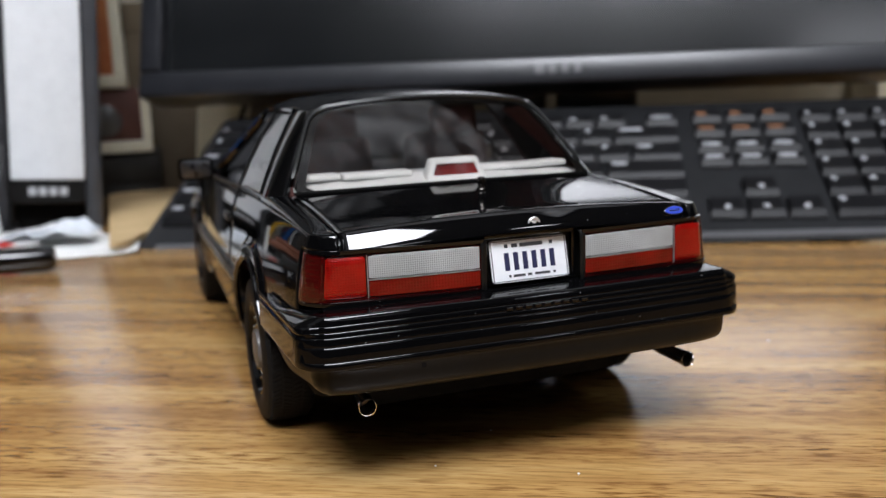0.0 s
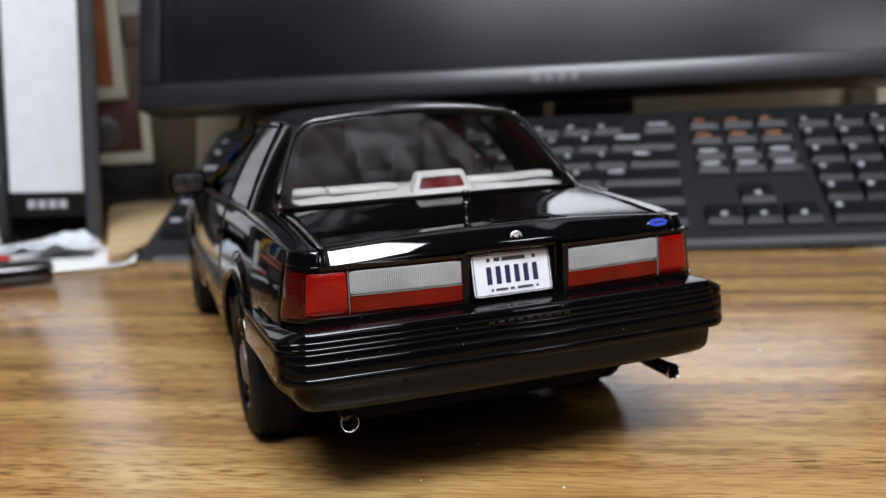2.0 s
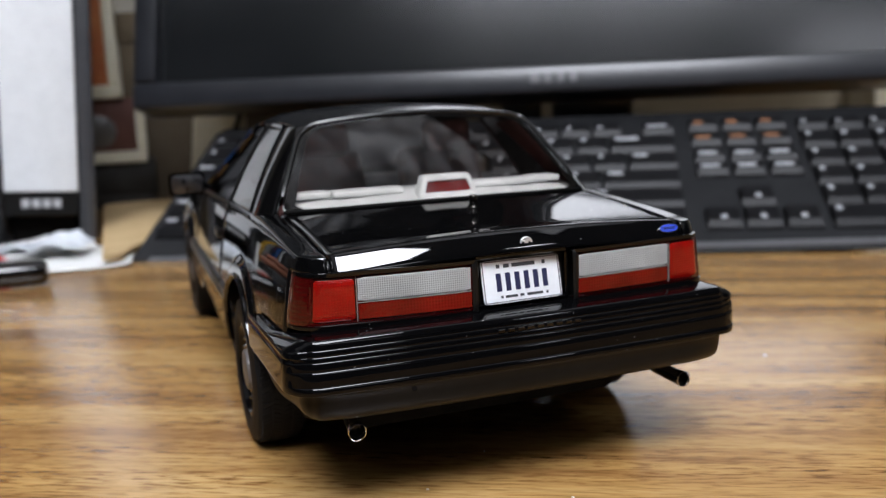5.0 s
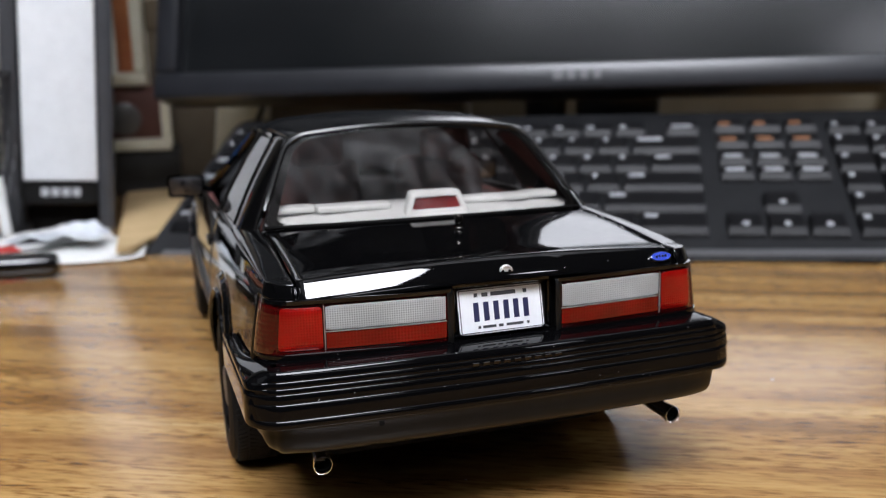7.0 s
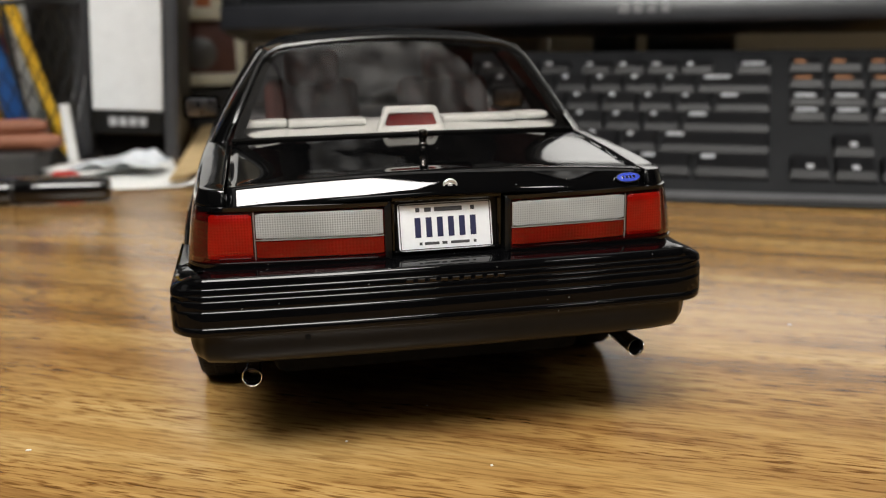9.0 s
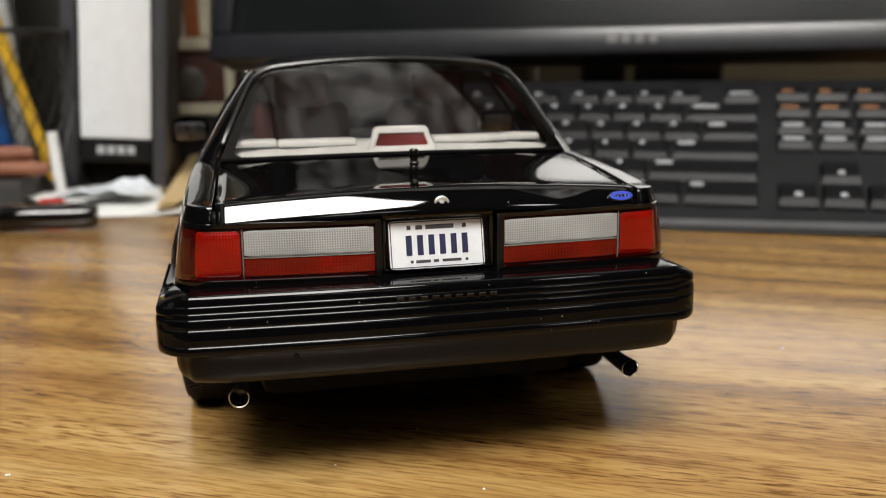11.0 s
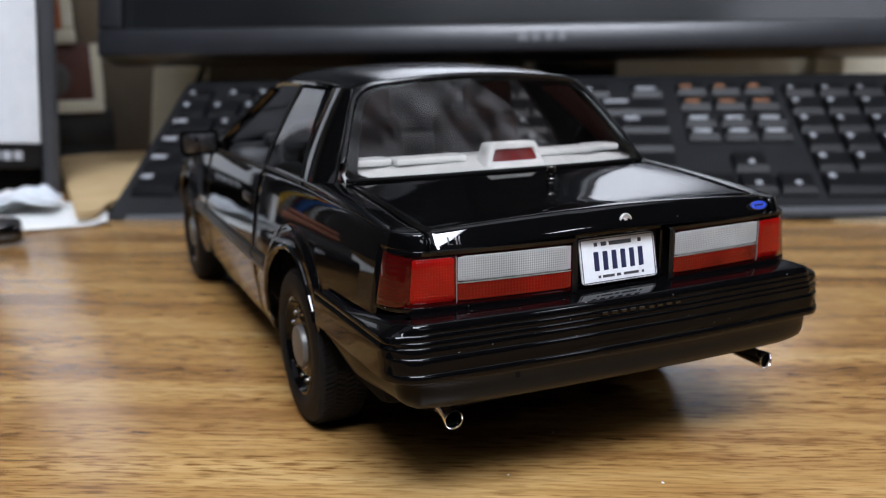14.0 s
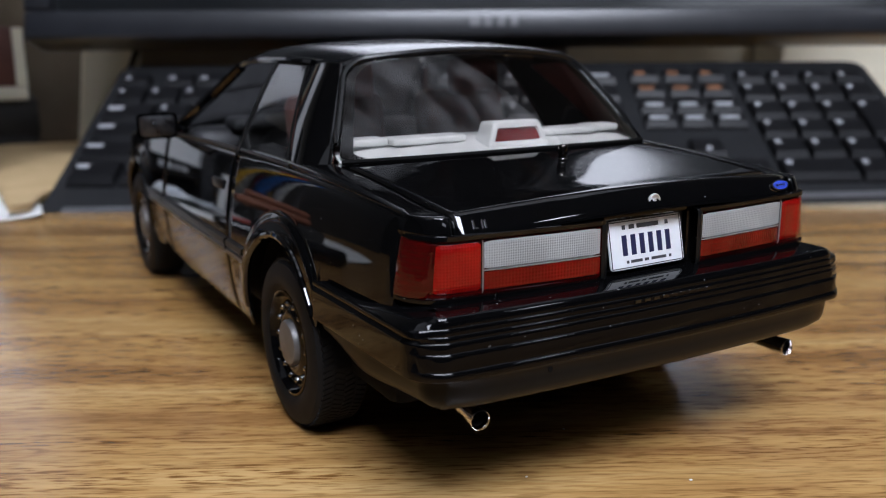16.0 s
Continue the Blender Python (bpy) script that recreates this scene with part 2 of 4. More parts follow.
def box(c, s, bevel=0.0, seg=2, bm=None, m=None):
    """A box with centre c and size s in millimetres, its edges rounded."""
    bm = bm or bmesh.new()
    mat = Matrix.Translation(Vector(c) * MM) @ Matrix.Diagonal((*(v * MM for v in s), 1))
    if m is not None:
        mat = m @ mat
    made = bmesh.ops.create_cube(bm, size=1, matrix=mat)
    if bevel:
        vs = set(made["verts"])
        edges = [e for e in bm.edges if e.verts[0] in vs and e.verts[1] in vs]
        bmesh.ops.bevel(bm, geom=edges, offset=bevel * MM, segments=seg, affect="EDGES", profile=0.5, clamp_overlap=True)
    return bm


def tube(points, r, n=8, closed=False, bm=None, caps=True):
    """A round bar along points in millimetres; r is one radius or one for each point."""
    bm = bm or bmesh.new()
    pts = [Vector(p) * MM for p in points]
    rs = r if isinstance(r, (list, tuple)) else [r] * len(pts)
    rings = []
    up = None
    for i, p in enumerate(pts):
        a = pts[i - 1] if i or closed else pts[0]
        b = pts[(i + 1) % len(pts)] if i + 1 < len(pts) or closed else pts[-1]
        t = (b - a).normalized()
        if up is None:
            up = Vector((0, 0, 1)) if abs(t.z) < 0.9 else Vector((0, 1, 0))
        s = t.cross(up).normalized()
        up = s.cross(t).normalized()
        rings.append([bm.verts.new(p + (s * math.cos(2 * math.pi * k / n) + up * math.sin(2 * math.pi * k / n)) * rs[i] * MM) for k in range(n)])
    for i in range(len(rings) - 1 + closed):
        a, b = rings[i], rings[(i + 1) % len(rings)]
        for k in range(n):
            bm.faces.new((a[k], a[(k + 1) % n], b[(k + 1) % n], b[k]))
    if caps and not closed:
        bm.faces.new(rings[0])
        bm.faces.new(rings[-1])
    return bm


def turned(profile, n=32, axis="X", at=(0, 0, 0), bm=None, caps=True):
    """A body of revolution: profile rows (along, radius) in millimetres."""
    bm = bm or bmesh.new()
    rings = []
    for a, r in profile:
        ring = []
        for k in range(n):
            c, s = math.cos(2 * math.pi * k / n) * r, math.sin(2 * math.pi * k / n) * r
            p = {"X": (a, c, s), "Y": (c, a, s), "Z": (c, s, a)}[axis]
            ring.append(bm.verts.new((Vector(p) + Vector(at)) * MM))
        rings.append(ring)
    for a, b in zip(rings, rings[1:]):
        for k in range(n):
            bm.faces.new((a[k], a[(k + 1) % n], b[(k + 1) % n], b[k]))
    for ring in (rings[0], rings[-1]) if caps else ():
        if (ring[0].co - ring[n // 2].co).length > 1e-6:
            bm.faces.new(ring)
    bmesh.ops.remove_doubles(bm, verts=bm.verts, dist=1e-7)
    return bm


def slab(outline, depth, m, bm=None):
    """A flat outline (x, y) in millimetres pushed out by depth along z, then set at the pose m (metres)."""
    bm = bm or bmesh.new()
    top = [bm.verts.new(m @ Vector((x * MM, y * MM, depth * MM))) for x, y in outline]
    low = [bm.verts.new(m @ Vector((x * MM, y * MM, 0))) for x, y in outline]
    bm.faces.new(top)
    bm.faces.new(list(reversed(low)))
    for i in range(len(top)):
        j = (i + 1) % len(top)
        bm.faces.new((top[i], low[i], low[j], top[j]))
    return bm


def oval(a, b, n=24, power=1.0):
    out = []
    for k in range(n):
        c, s = math.cos(2 * math.pi * k / n), math.sin(2 * math.pi * k / n)
        out.append((a * math.copysign(abs(c) ** power, c), b * math.copysign(abs(s) ** power, s)))
    return out

# ---- room ----
WALL = mottle(material("tan_box_board", (0.50, 0.45, 0.32), 0.9), (0.45, 0.40, 0.28), (0.55, 0.50, 0.36), 30.0, bump=0.3, dist=0.002)
# tan board with the monitor's shade put into its colour
SHADE = mottle(material("shaded_tan_board", (0.15, 0.12, 0.08), 0.9), (0.13, 0.10, 0.065), (0.17, 0.135, 0.09), 30.0, bump=0.2)
WALLCREAM = mottle(material("cream_painted_wall", (0.66, 0.61, 0.50), 0.8), (0.63, 0.58, 0.47), (0.69, 0.64, 0.53), 8.0, bump=0.1)
PLASTER = mottle(material("warm_grey_plaster", (0.07, 0.068, 0.062), 0.85), (0.06, 0.058, 0.054), (0.082, 0.078, 0.072), 5.0, bump=0.1)
CEILING = mottle(material("white_ceiling_tile", (0.32, 0.31, 0.295), 0.9), (0.295, 0.285, 0.27), (0.345, 0.335, 0.32), 20.0, bump=0.2)
CARPET = mottle(material("dark_grey_carpet", (0.06, 0.06, 0.065), 0.95), (0.045, 0.045, 0.05), (0.075, 0.075, 0.08), 60.0, bump=0.4)
LIGHT = emitter("ceiling_panel_light", (1.0, 0.98, 0.95), LAMP)
# unseen panel added far behind to brighten the right of the monitor screen
LIGHT_SCREEN = emitter("screen_glow_panel", (1.0, 0.98, 0.95), SCREEN_GLOW)
LIGHT_FRONT = emitter("square_ceiling_diffuser", (1.0, 0.98, 0.95), FRONT_LAMP)
# unseen glowing panel added overhead so the rear window reflects a grey haze
LIGHT_HAZE = emitter("window_haze_panel", (1.0, 0.98, 0.95), HAZE_GLOW)
# noise in its glow makes that reflection cloudy
uneven = add(LIGHT_HAZE, "ShaderNodeTexNoise", Scale=4.5, Detail=2.0, Roughness=0.5)
link(LIGHT_HAZE, coords(LIGHT_HAZE), uneven.inputs["Vector"])
link(LIGHT_HAZE, ramp(LIGHT_HAZE, uneven.outputs[0], [(0.36, (0.04, 0.04, 0.04)), (0.5, (0.4, 0.39, 0.38)), (0.64, (1.0, 0.98, 0.95))]), bsdf(LIGHT_HAZE).inputs["Emission Color"])
# faint unseen panel added on the left for fill and side reflections
LIGHT_FILL = emitter("side_fill_panel", (1.0, 0.98, 0.95), SIDE_FILL)
ROOM = pose(0, 0, 0, 0, 0, YAW)


def room_box(name, c, s, mat, kind="structure"):
    ob = part(name, box([v * 1000 for v in c], [v * 1000 for v in s]), mat, smooth=False)
    ob.matrix_basis = ROOM
    return tagged(ob, kind=kind)


room_box("floor", (0.5, -1.8, -0.79), (10.2, 8.6, 0.1), CARPET)
room_box("ceiling", (0.5, -1.8, 2.0), (10.2, 8.6, 0.1), CEILING)
room_box("wall_north", (0.5, 2.4, 0.6), (10.0, 0.08, 2.7), WALLCREAM)
room_box("wall_south", (0.5, -6.0, 0.6), (10.0, 0.08, 2.7), PLASTER)
room_box("wall_west", (-4.5, -1.8, 0.6), (0.08, 8.32, 2.7), PLASTER)
room_box("wall_east", (5.5, -1.8, 0.6), (0.08, 8.32, 2.7), PLASTER)


def troffer(u, v, w, d, glow=None):
    p = empty("ceiling_light", ROOM @ pose(u, v, 1.95))
    f = bmesh.new()
    for x, y, sx, sy in ((0, d / 2, w, 0.03), (0, -d / 2, w, 0.03), (w / 2, 0, 0.03, d - 0.03), (-w / 2, 0, 0.03, d - 0.03)):
        box((x * 1000, y * 1000, -12), (sx * 1000, sy * 1000, 24), bm=f)
    part("frame", f, PLASTER, p, smooth=False)
    part("diffuser", box((0, 0, -8), ((w - 0.03) * 1000, (d - 0.03) * 1000, 6)), glow or LIGHT, p, smooth=False)
    return tagged(p, "unseen recessed white ceiling light panel, switched on", "ceiling light", "ceiling lights")


# none of these panels is in view; three are added for fill and reflections
troffer(0.22, -1.35, 1.38, 1.0)
troffer(1.5, -2.7, 1.0, 0.5, LIGHT_SCREEN)
troffer(-1.45, -0.89, 1.2, 2.2, LIGHT_FILL)
troffer(2.30, -1.30, 0.36, 0.42, LIGHT_FRONT)
# added haze panel above the car
troffer(0.4, 0.25, 2.5, 1.3, LIGHT_HAZE)

# ---- desk ----
desk = empty("desk", ROOM @ pose(0.05, 0.22, 0))
part("tabletop", box((0, 0, -14), (1700, 1020, 28), 2.0), WOOD, desk, "wood-grain laminate top")
for sx in (-1, 1):
    part("side_panel", box((sx * 815, 0, -384), (30, 960, 711), 1.5), WOOD, desk)
tagged(desk, "office desk with brown wood-grain laminate top", "desk")

# ---- monitor ----
LOGOINK = mottle(material("dull_silver_ink", (0.12, 0.12, 0.125), 0.5), (0.10, 0.10, 0.105), (0.14, 0.14, 0.145), 300.0)
BEZEL = mottle(material("black_monitor_plastic", (0.014, 0.015, 0.018), 0.3, spec=0.6), (0.012, 0.013, 0.016), (0.019, 0.020, 0.024), 60.0, bump=0.06, dist=0.0003)
SCREEN = mottle(material("dark_screen_glass", (0.006, 0.007, 0.008), 0.2, spec=0.95), (0.004, 0.005, 0.006), (0.012, 0.013, 0.014), 7.0, rough=(0.12, 0.20))
SILVERINK = material("silver_print", (0.55, 0.56, 0.58), 0.35, 0.3)
MONITOR_AT = Vector((0.177, 0.337, 0.0))


def monitor():
    base = empty("computer_monitor", Matrix.Translation(MONITOR_AT) @ pose(0, 0, 0, 0, 0, YAW))
    tilt = pose(0, 0, 0.0785, -14.5, 0, 0)
    W, H, D = 532.0, 322.0, 30.0
    f = bmesh.new()
    lo, side = 16.5, 15.0
    for c, s in (((0, D / 2, lo / 2), (W, D, lo)), ((0, D / 2, H - 8), (W, D, 16)),
                 ((-W / 2 + side / 2, D / 2, H / 2 + 0.2), (side, D, H - lo - 16.4)), ((W / 2 - side / 2, D / 2, H / 2 + 0.2), (side, D, H - lo - 16.4))):
        box(c, s, 2.2, 3, f, tilt)
    part("bezel", f, BEZEL, base, "black plastic screen surround")
    part("screen", box((0, D / 2 + 3, H / 2), (W - 2 * side + 6, D - 10, H - lo - 12), m=tilt), SCREEN, base, "dark switched-off screen", smooth=False)
    part("back_cover", box((0, D + 14, H / 2), (W - 70, 30, H - 70), 10, 3, m=tilt), BEZEL, base)
    g = bmesh.new()
    for i, w in enumerate((7.0, 6.0, 5.6, 5.4)):
        box((-11.2 + i * 7.5, -0.15, 8.2), (w - 1.2, 0.5, 5.2), 0.2, 1, g, tilt)
    part("emblem", g, LOGOINK, base, "small silver bars of an emblem")
    part("neck", box((24, 62, 108), (52, 34, 216), 5, 3), BEZEL, base)
    part("neck_post", box((-22, 62, 108), (26, 30, 216), 5, 3), BEZEL, base)
    part("foot", box((0, 95, 7), (250, 170, 14), 5, 3), BEZEL, base)
    return tagged(base, "black flat computer monitor, switched off, on a stand", "monitor")


monitor()

# ---- keyboard ----
KEYBODY = mottle(material("black_keyboard_plastic", (0.014, 0.0145, 0.0155), 0.5, spec=0.22), (0.011, 0.0115, 0.0125), (0.017, 0.0175, 0.019), 80.0, bump=0.12, dist=0.0003)
KEYCAP = mottle(material("black_keycap_plastic", (0.007, 0.007, 0.008), 0.34, spec=0.13), (0.0055, 0.0055, 0.0062), (0.009, 0.009, 0.010), 120.0, bump=0.12, dist=0.0002)
LEGEND = material("white_key_print", (0.36, 0.37, 0.39), 0.6)
LEGEND_ORANGE = material("orange_key_print", (0.26, 0.115, 0.05), 0.6)
KB_TILT = 25.75
LIP = mottle(material("grey_satin_lip", (0.09, 0.09, 0.095), 0.4), (0.08, 0.08, 0.085), (0.10, 0.10, 0.105), 80.0)


def keycap(w, d):
    bm = bmesh.new()
    h = 4.0
    low = [(-w / 2, -d / 2), (w / 2, -d / 2), (w / 2, d / 2), (-w / 2, d / 2)]
    a = [bm.verts.new((x * MM, y * MM, 0)) for x, y in low]
    rings = [a]
    for inset, front, z in ((0.35, 0.8, h * 0.35), (0.9, 3.7, h * 0.93), (1.5, 4.7, h)):
        rings.append([bm.verts.new(((x - math.copysign(inset, x)) * MM, (y + front if y < 0 else y - inset * 0.7) * MM, z * MM)) for x, y in low])
    for p, q in zip(rings, rings[1:]):
        for i in range(4):
            bm.faces.new((p[i], p[(i + 1) % 4], q[(i + 1) % 4], q[i]))
    bm.faces.new(rings[-1])
    bm.faces.new(list(reversed(a)))
    return bm


def keyboard():
    base = empty("keyboard", pose(-0.0773, 0.3435, -0.0017, 0, 0, -29.53))
    t = pose(0, 0, 0, KB_TILT, 0, 0)
    A, B, C, D, T = 7.0, 440.0, 8.0, 149.0, 0.2

    def front(x):
        """Slant of the body's front edge."""
        return -8.0 + 0.025 * x
    # body: rounded slab, thin at the front, with a lighter front lip
    bm = bmesh.new()
    out = []
    R = 9.0
    for cx, cy, a0 in ((B - R, D - R, 0), (A + R, D - R, 90), (A + R, C + R, 180), (B - R, C + R, 270)):
        for k in range(7):
            a = radians(a0 + 15 * k)
            x, y = cx + R * math.cos(a), cy + R * math.sin(a)
            out.append((x, y + (front(x) if cy < 80 else 0.0)))
    prev = None
    for z, inset in ((-1.5, 1.2), (-1.2, 0.4), (-0.8, 0.0), (T - 0.5, 0.0), (T - 0.15, 0.4), (T, 1.2)):
        ring = []
        for x, y in out:
            thick = 1.0 + 3.0 * ease(y, 10, 60) if z < 0 else 1.0
            ring.append(bm.verts.new(t @ (Vector((x + (inset if x < 200 else -inset), y + (inset if y < 80 else -inset), z * thick)) * MM)))
        if prev:
            for i in range(len(ring)):
                bm.faces.new((prev[i], prev[(i + 1) % len(ring)], ring[(i + 1) % len(ring)], ring[i]))
        else:
            bm.faces.new(list(reversed(ring)))
        prev = ring
    bm.faces.new(prev)
    part("body", bm, KEYBODY, base, "black plastic keyboard body")
    part("front_lip", box(((A + B) / 2, C + front((A + B) / 2) + 4.4, T + 0.3), (B - A - 22, 4.6, 1.2), 0.5, 2, m=t @ pose((A + B) / 2 * MM, 0, 0, 0, 0, 1.43) @ pose(-(A + B) / 2 * MM, 0, 0)), LIP, base, "grey satin front lip")
    for x in (60, B - 60):
        part("support_leg", box((x, 112, 25.0), (26, 9, 46.0), 2, 2), KEYBODY, base)
    meshes = {}

    def key(u, s, w, d=17.0, legend="w", lw=None, lh=None, mid=False):
        k = (w, d)
        if k not in meshes:
            b = keycap(w, d)
            bmesh.ops.recalc_face_normals(b, faces=b.faces)
            me = bpy.data.meshes.new("key")
            b.to_mesh(me)
            b.free()
            me.materials.append(KEYCAP)
            meshes[k] = me
        ob = new("key", meshes[k])
        ob.parent = base
        ob.matrix_basis = t @ pose(u * MM, s * MM, T * MM)
        if legend:
            lw = lw or 2.4
            lh = lh or (3.4 if d > 12.5 else 2.6)
            kk = (lw, lh, legend, w, d, mid)
            if kk not in meshes:
                b = box((0 if mid else -w / 2 + 2.6 + lw / 2, -1.6 if mid else 0.8 if d < 12.5 else d / 2 - 4.2, 4.04), (lw, lh, 0.1))
                me = bpy.data.meshes.new("legend")
                b.to_mesh(me)
                b.free()
                me.materials.append(LEGEND_ORANGE if legend == "o" else LEGEND)
                meshes[kk] = me
            lg = new("legend", meshes[kk])
            lg.parent = ob
        return ob

    P = 18.67
    x0, x1 = 12.7, 292.7
    # function row
    key(x0 + 8.5, 125, 16.0, 12)
    for i in range(12):
        key(x0 + 33 + i * 18.1 + (i // 4) * 5.0, 125, 16.4, 12, lw=3.2)
    key(x1 - 9.0, 125, 17.6, 12, lw=11)
    ROWS = (32.3, 50.9, 69.5, 88.2, 107.0)
    for s, n, first in ((ROWS[4], 13, 0.0), (ROWS[3], 12, 0.5), (ROWS[2], 11, 0.75), (ROWS[1], 10, 1.25)):
        edge = x0
        if first:
            w = P * (first + 1) - 1.5
            key(x0 + w / 2, s, w, lw=8, lh=2.8)
            edge = x0 + w + 1.5
        for i in range(n):
            key(edge + P / 2, s, P - 1.5)
            edge += P
        key((edge + x1) / 2, s, x1 - edge - 1.5, lw=13 if s == ROWS[4] else 8, lh=3.0)
    edge = x0
    for w in (25, 21, 23, 106, 23, 21, 27, 34):
        key(edge + w / 2, ROWS[0], w - 1.5, legend="" if w == 106 else "w", lw=6, lh=2.8)
        edge += w
    for c in (308.9, 327.6, 346.2):
        for s, col in ((127.0, "o"), (110.0, "o"), (92.0, "w"), (78.5, "w")):
            key(c, s, 16.4, 11.6, col, 9.5 if col == "w" else 5.5 if s > 120 else 8.0, 3.0)
    key(327.6, ROWS[1], 17.2, 16.4, mid=True, lw=2.8, lh=3.2)
    for c in (308.9, 327.6, 346.2):
        key(c, ROWS[0], 17.2, 16.4, mid=True, lw=2.8, lh=3.2)
    for r, s in enumerate((125.0, ROWS[4], ROWS[3], ROWS[2], ROWS[1], ROWS[0])):
        for i, c in enumerate((368.0, 386.6, 405.3, 424.0)):
            if r == 0:
                key(c, s, 16.2, 12)
            elif r == 5 and i == 0:
                key(c + 9.3, s, 36.2, lw=3)
            elif r == 5 and i == 1:
                continue
            elif i == 3 and r in (3, 5):
                continue
            elif i == 3 and r in (2, 4):
                key(c, s - 9.3, 17.2, 36, lw=2.8)
            else:
                key(c, s, 17.2, lw=2.6, lh=3.4)
    return tagged(base, "black full-size computer keyboard with white legends, propped up at the back", "keyboard")


keyboard()

# ---- computer tower ----
SILVER = mottle(material("silver_perforated_panel", (0.80, 0.82, 0.84), 0.45, 0.0), (0.77, 0.79, 0.81), (0.84, 0.86, 0.88), 90.0, bump=0.1, dist=0.0004)
CASE = mottle(material("charcoal_case_plastic", (0.045, 0.046, 0.051), 0.42), (0.038, 0.039, 0.044), (0.055, 0.057, 0.063), 60.0, bump=0.08, dist=0.0003)


def tower():
    base = empty("computer_tower", pose(-0.1165, 0.438, 0, 0, 4.0, 2))
    W, H, D = 62.0, 240.0, 236.0
    part("side_cover", box((-W / 2 + 5, D / 2, H / 2), (9, D, H), 2, 2), CASE, base, "charcoal plastic case side")
    part("side_cover", box((W / 2 - 5, D / 2, H / 2), (9, D, H), 2, 2), CASE, base, "charcoal plastic case side")
    part("top_cover", box((0, D / 2, H - 5), (W - 20, D, 9), 1.5, 2), CASE, base)
    part("chassis", box((0, D / 2 + 12, H / 2 + 14), (W - 18.4, D - 26, H - 38), 1, 1), CASE, base)
    part("front_panel", box((0.3, 4, 135), (41, 7, 206), 1.2, 2), SILVER, base, "silver front panel")
    part("badge_strip", box((0, 5, 24.5), (43, 8, 14), 0.8, 1), TRIM, base)
    g = bmesh.new()
    for i in range(4):
        box((-8.6 + i * 5.8, 0.9, 25.0), (4.4, 0.6, 5.0), 0.3, 1, g)
    part("emblem", g, SILVERINK, base, "small silver bars of an emblem")
    part("vent", box((0, 22, 9), (42, 20, 15), 1, 1), UNDER, base)
    return tagged(base, "slim charcoal and silver desktop computer tower", "computer")


tower()

# ---- papers, card, pen, pen cup, boxes ----
PAPER = mottle(material("white_paper", (0.78, 0.78, 0.76), 0.8), (0.74, 0.74, 0.72), (0.82, 0.82, 0.80), 40.0)
CARD = mottle(material("tan_cardboard", (0.50, 0.36, 0.18), 0.85), (0.46, 0.33, 0.16), (0.55, 0.40, 0.21), 60.0, bump=0.1, dist=0.0003)
CREAM = mottle(material("cream_board", (0.78, 0.74, 0.58), 0.7), (0.74, 0.70, 0.54), (0.82, 0.78, 0.62), 40.0)
MAROON = mottle(material("maroon_card", (0.10, 0.035, 0.025), 0.6), (0.08, 0.028, 0.02), (0.13, 0.05, 0.035), 50.0)
ORANGE = mottle(material("orange_print", (0.50, 0.15, 0.04), 0.6), (0.40, 0.10, 0.03), (0.58, 0.22, 0.07), 40.0)
BLACKBOX = mottle(material("black_card", (0.014, 0.013, 0.012), 0.55), (0.010, 0.010, 0.009), (0.03, 0.028, 0.026), 60.0)


def carton(name, u, v, z, w, d, h, mat, label, cat, turn=0.0):
    ob = part(name, box((0, 0, h / 2), (w, d, h), 1.5, 2), mat)
    ob.matrix_basis = pose(u, v, z, 0, 0, turn)
    return tagged(ob, label, cat)


def lidded(name, u, v, z, w, d, h, mat, label, cat, turn=0.0):
    base = empty(name, pose(u, v, z, 0, 0, turn))
    part("box_body", box((0, 0, (h - 26) / 2), (w - 3, d - 3, h - 26), 1.0, 2), mat, base)
    part("lid", box((0, 0, h - 13), (w, d, 26), 1.2, 2), mat, base)
    return tagged(base, label, cat)


def paper_sheet(x, y, turn, w, d, z, label):
    rnd = random.Random(int(x * 1e4) + int(turn))
    ph = rnd.random() * 6

    def f(u, v):
        return (u, v, 0.5 + 0.5 * math.sin(u * 0.03 + ph) + 0.5 * math.sin(v * 0.035 + ph * 2) + 1.4 * ease(abs(u) / w, 0.38, 0.5))
    ob = part("paper_sheet", grid(f, span(-w / 2, w / 2, 14), span(-d / 2, d / 2, 14)), PAPER, None, solid=0.0002)
    ob.matrix_basis = pose(x, y, z, 0, 0, turn)
    return tagged(ob, label, "paper", "papers on the desk")


paper_sheet(-0.135, 0.377, 8, 105, 100, 0.0004, "white loose paper sheet lying on the desk")
paper_sheet(-0.205, 0.40, -24, 150, 130, 0.0022, "white loose paper sheet lying on other paper")
paper_sheet(-0.108, 0.368, -4, 84, 76, 0.0008, "white loose paper sheet lying under the tan folder")
paper_sheet(-0.125, 0.385, 33, 60, 48, 0.0060, "small creased white paper lying on paper")


def manila_folder():
    base = empty("manila_folder", pose(0, 0, 0.0038))
    outline = [(-82, 333), (-79, 330), (-73, 333), (-70, 345), (-64, 362), (-20, 430), (40, 575), (-60, 600), (-79, 594), (-83, 585)]
    part("back_leaf", slab(outline, 0.5, pose(0, 0, 0)), CARD, base, smooth=False)
    part("front_leaf", slab([(x * 0.985, 330 + (y - 330) * 0.97 + 4) for x, y in outline], 0.5, pose(0, 0, 0.0008, 0.15, 0, 0)), CARD, base, smooth=False)
    return tagged(base, "tan manila folder lying on papers under the keyboard", "folder")


manila_folder()


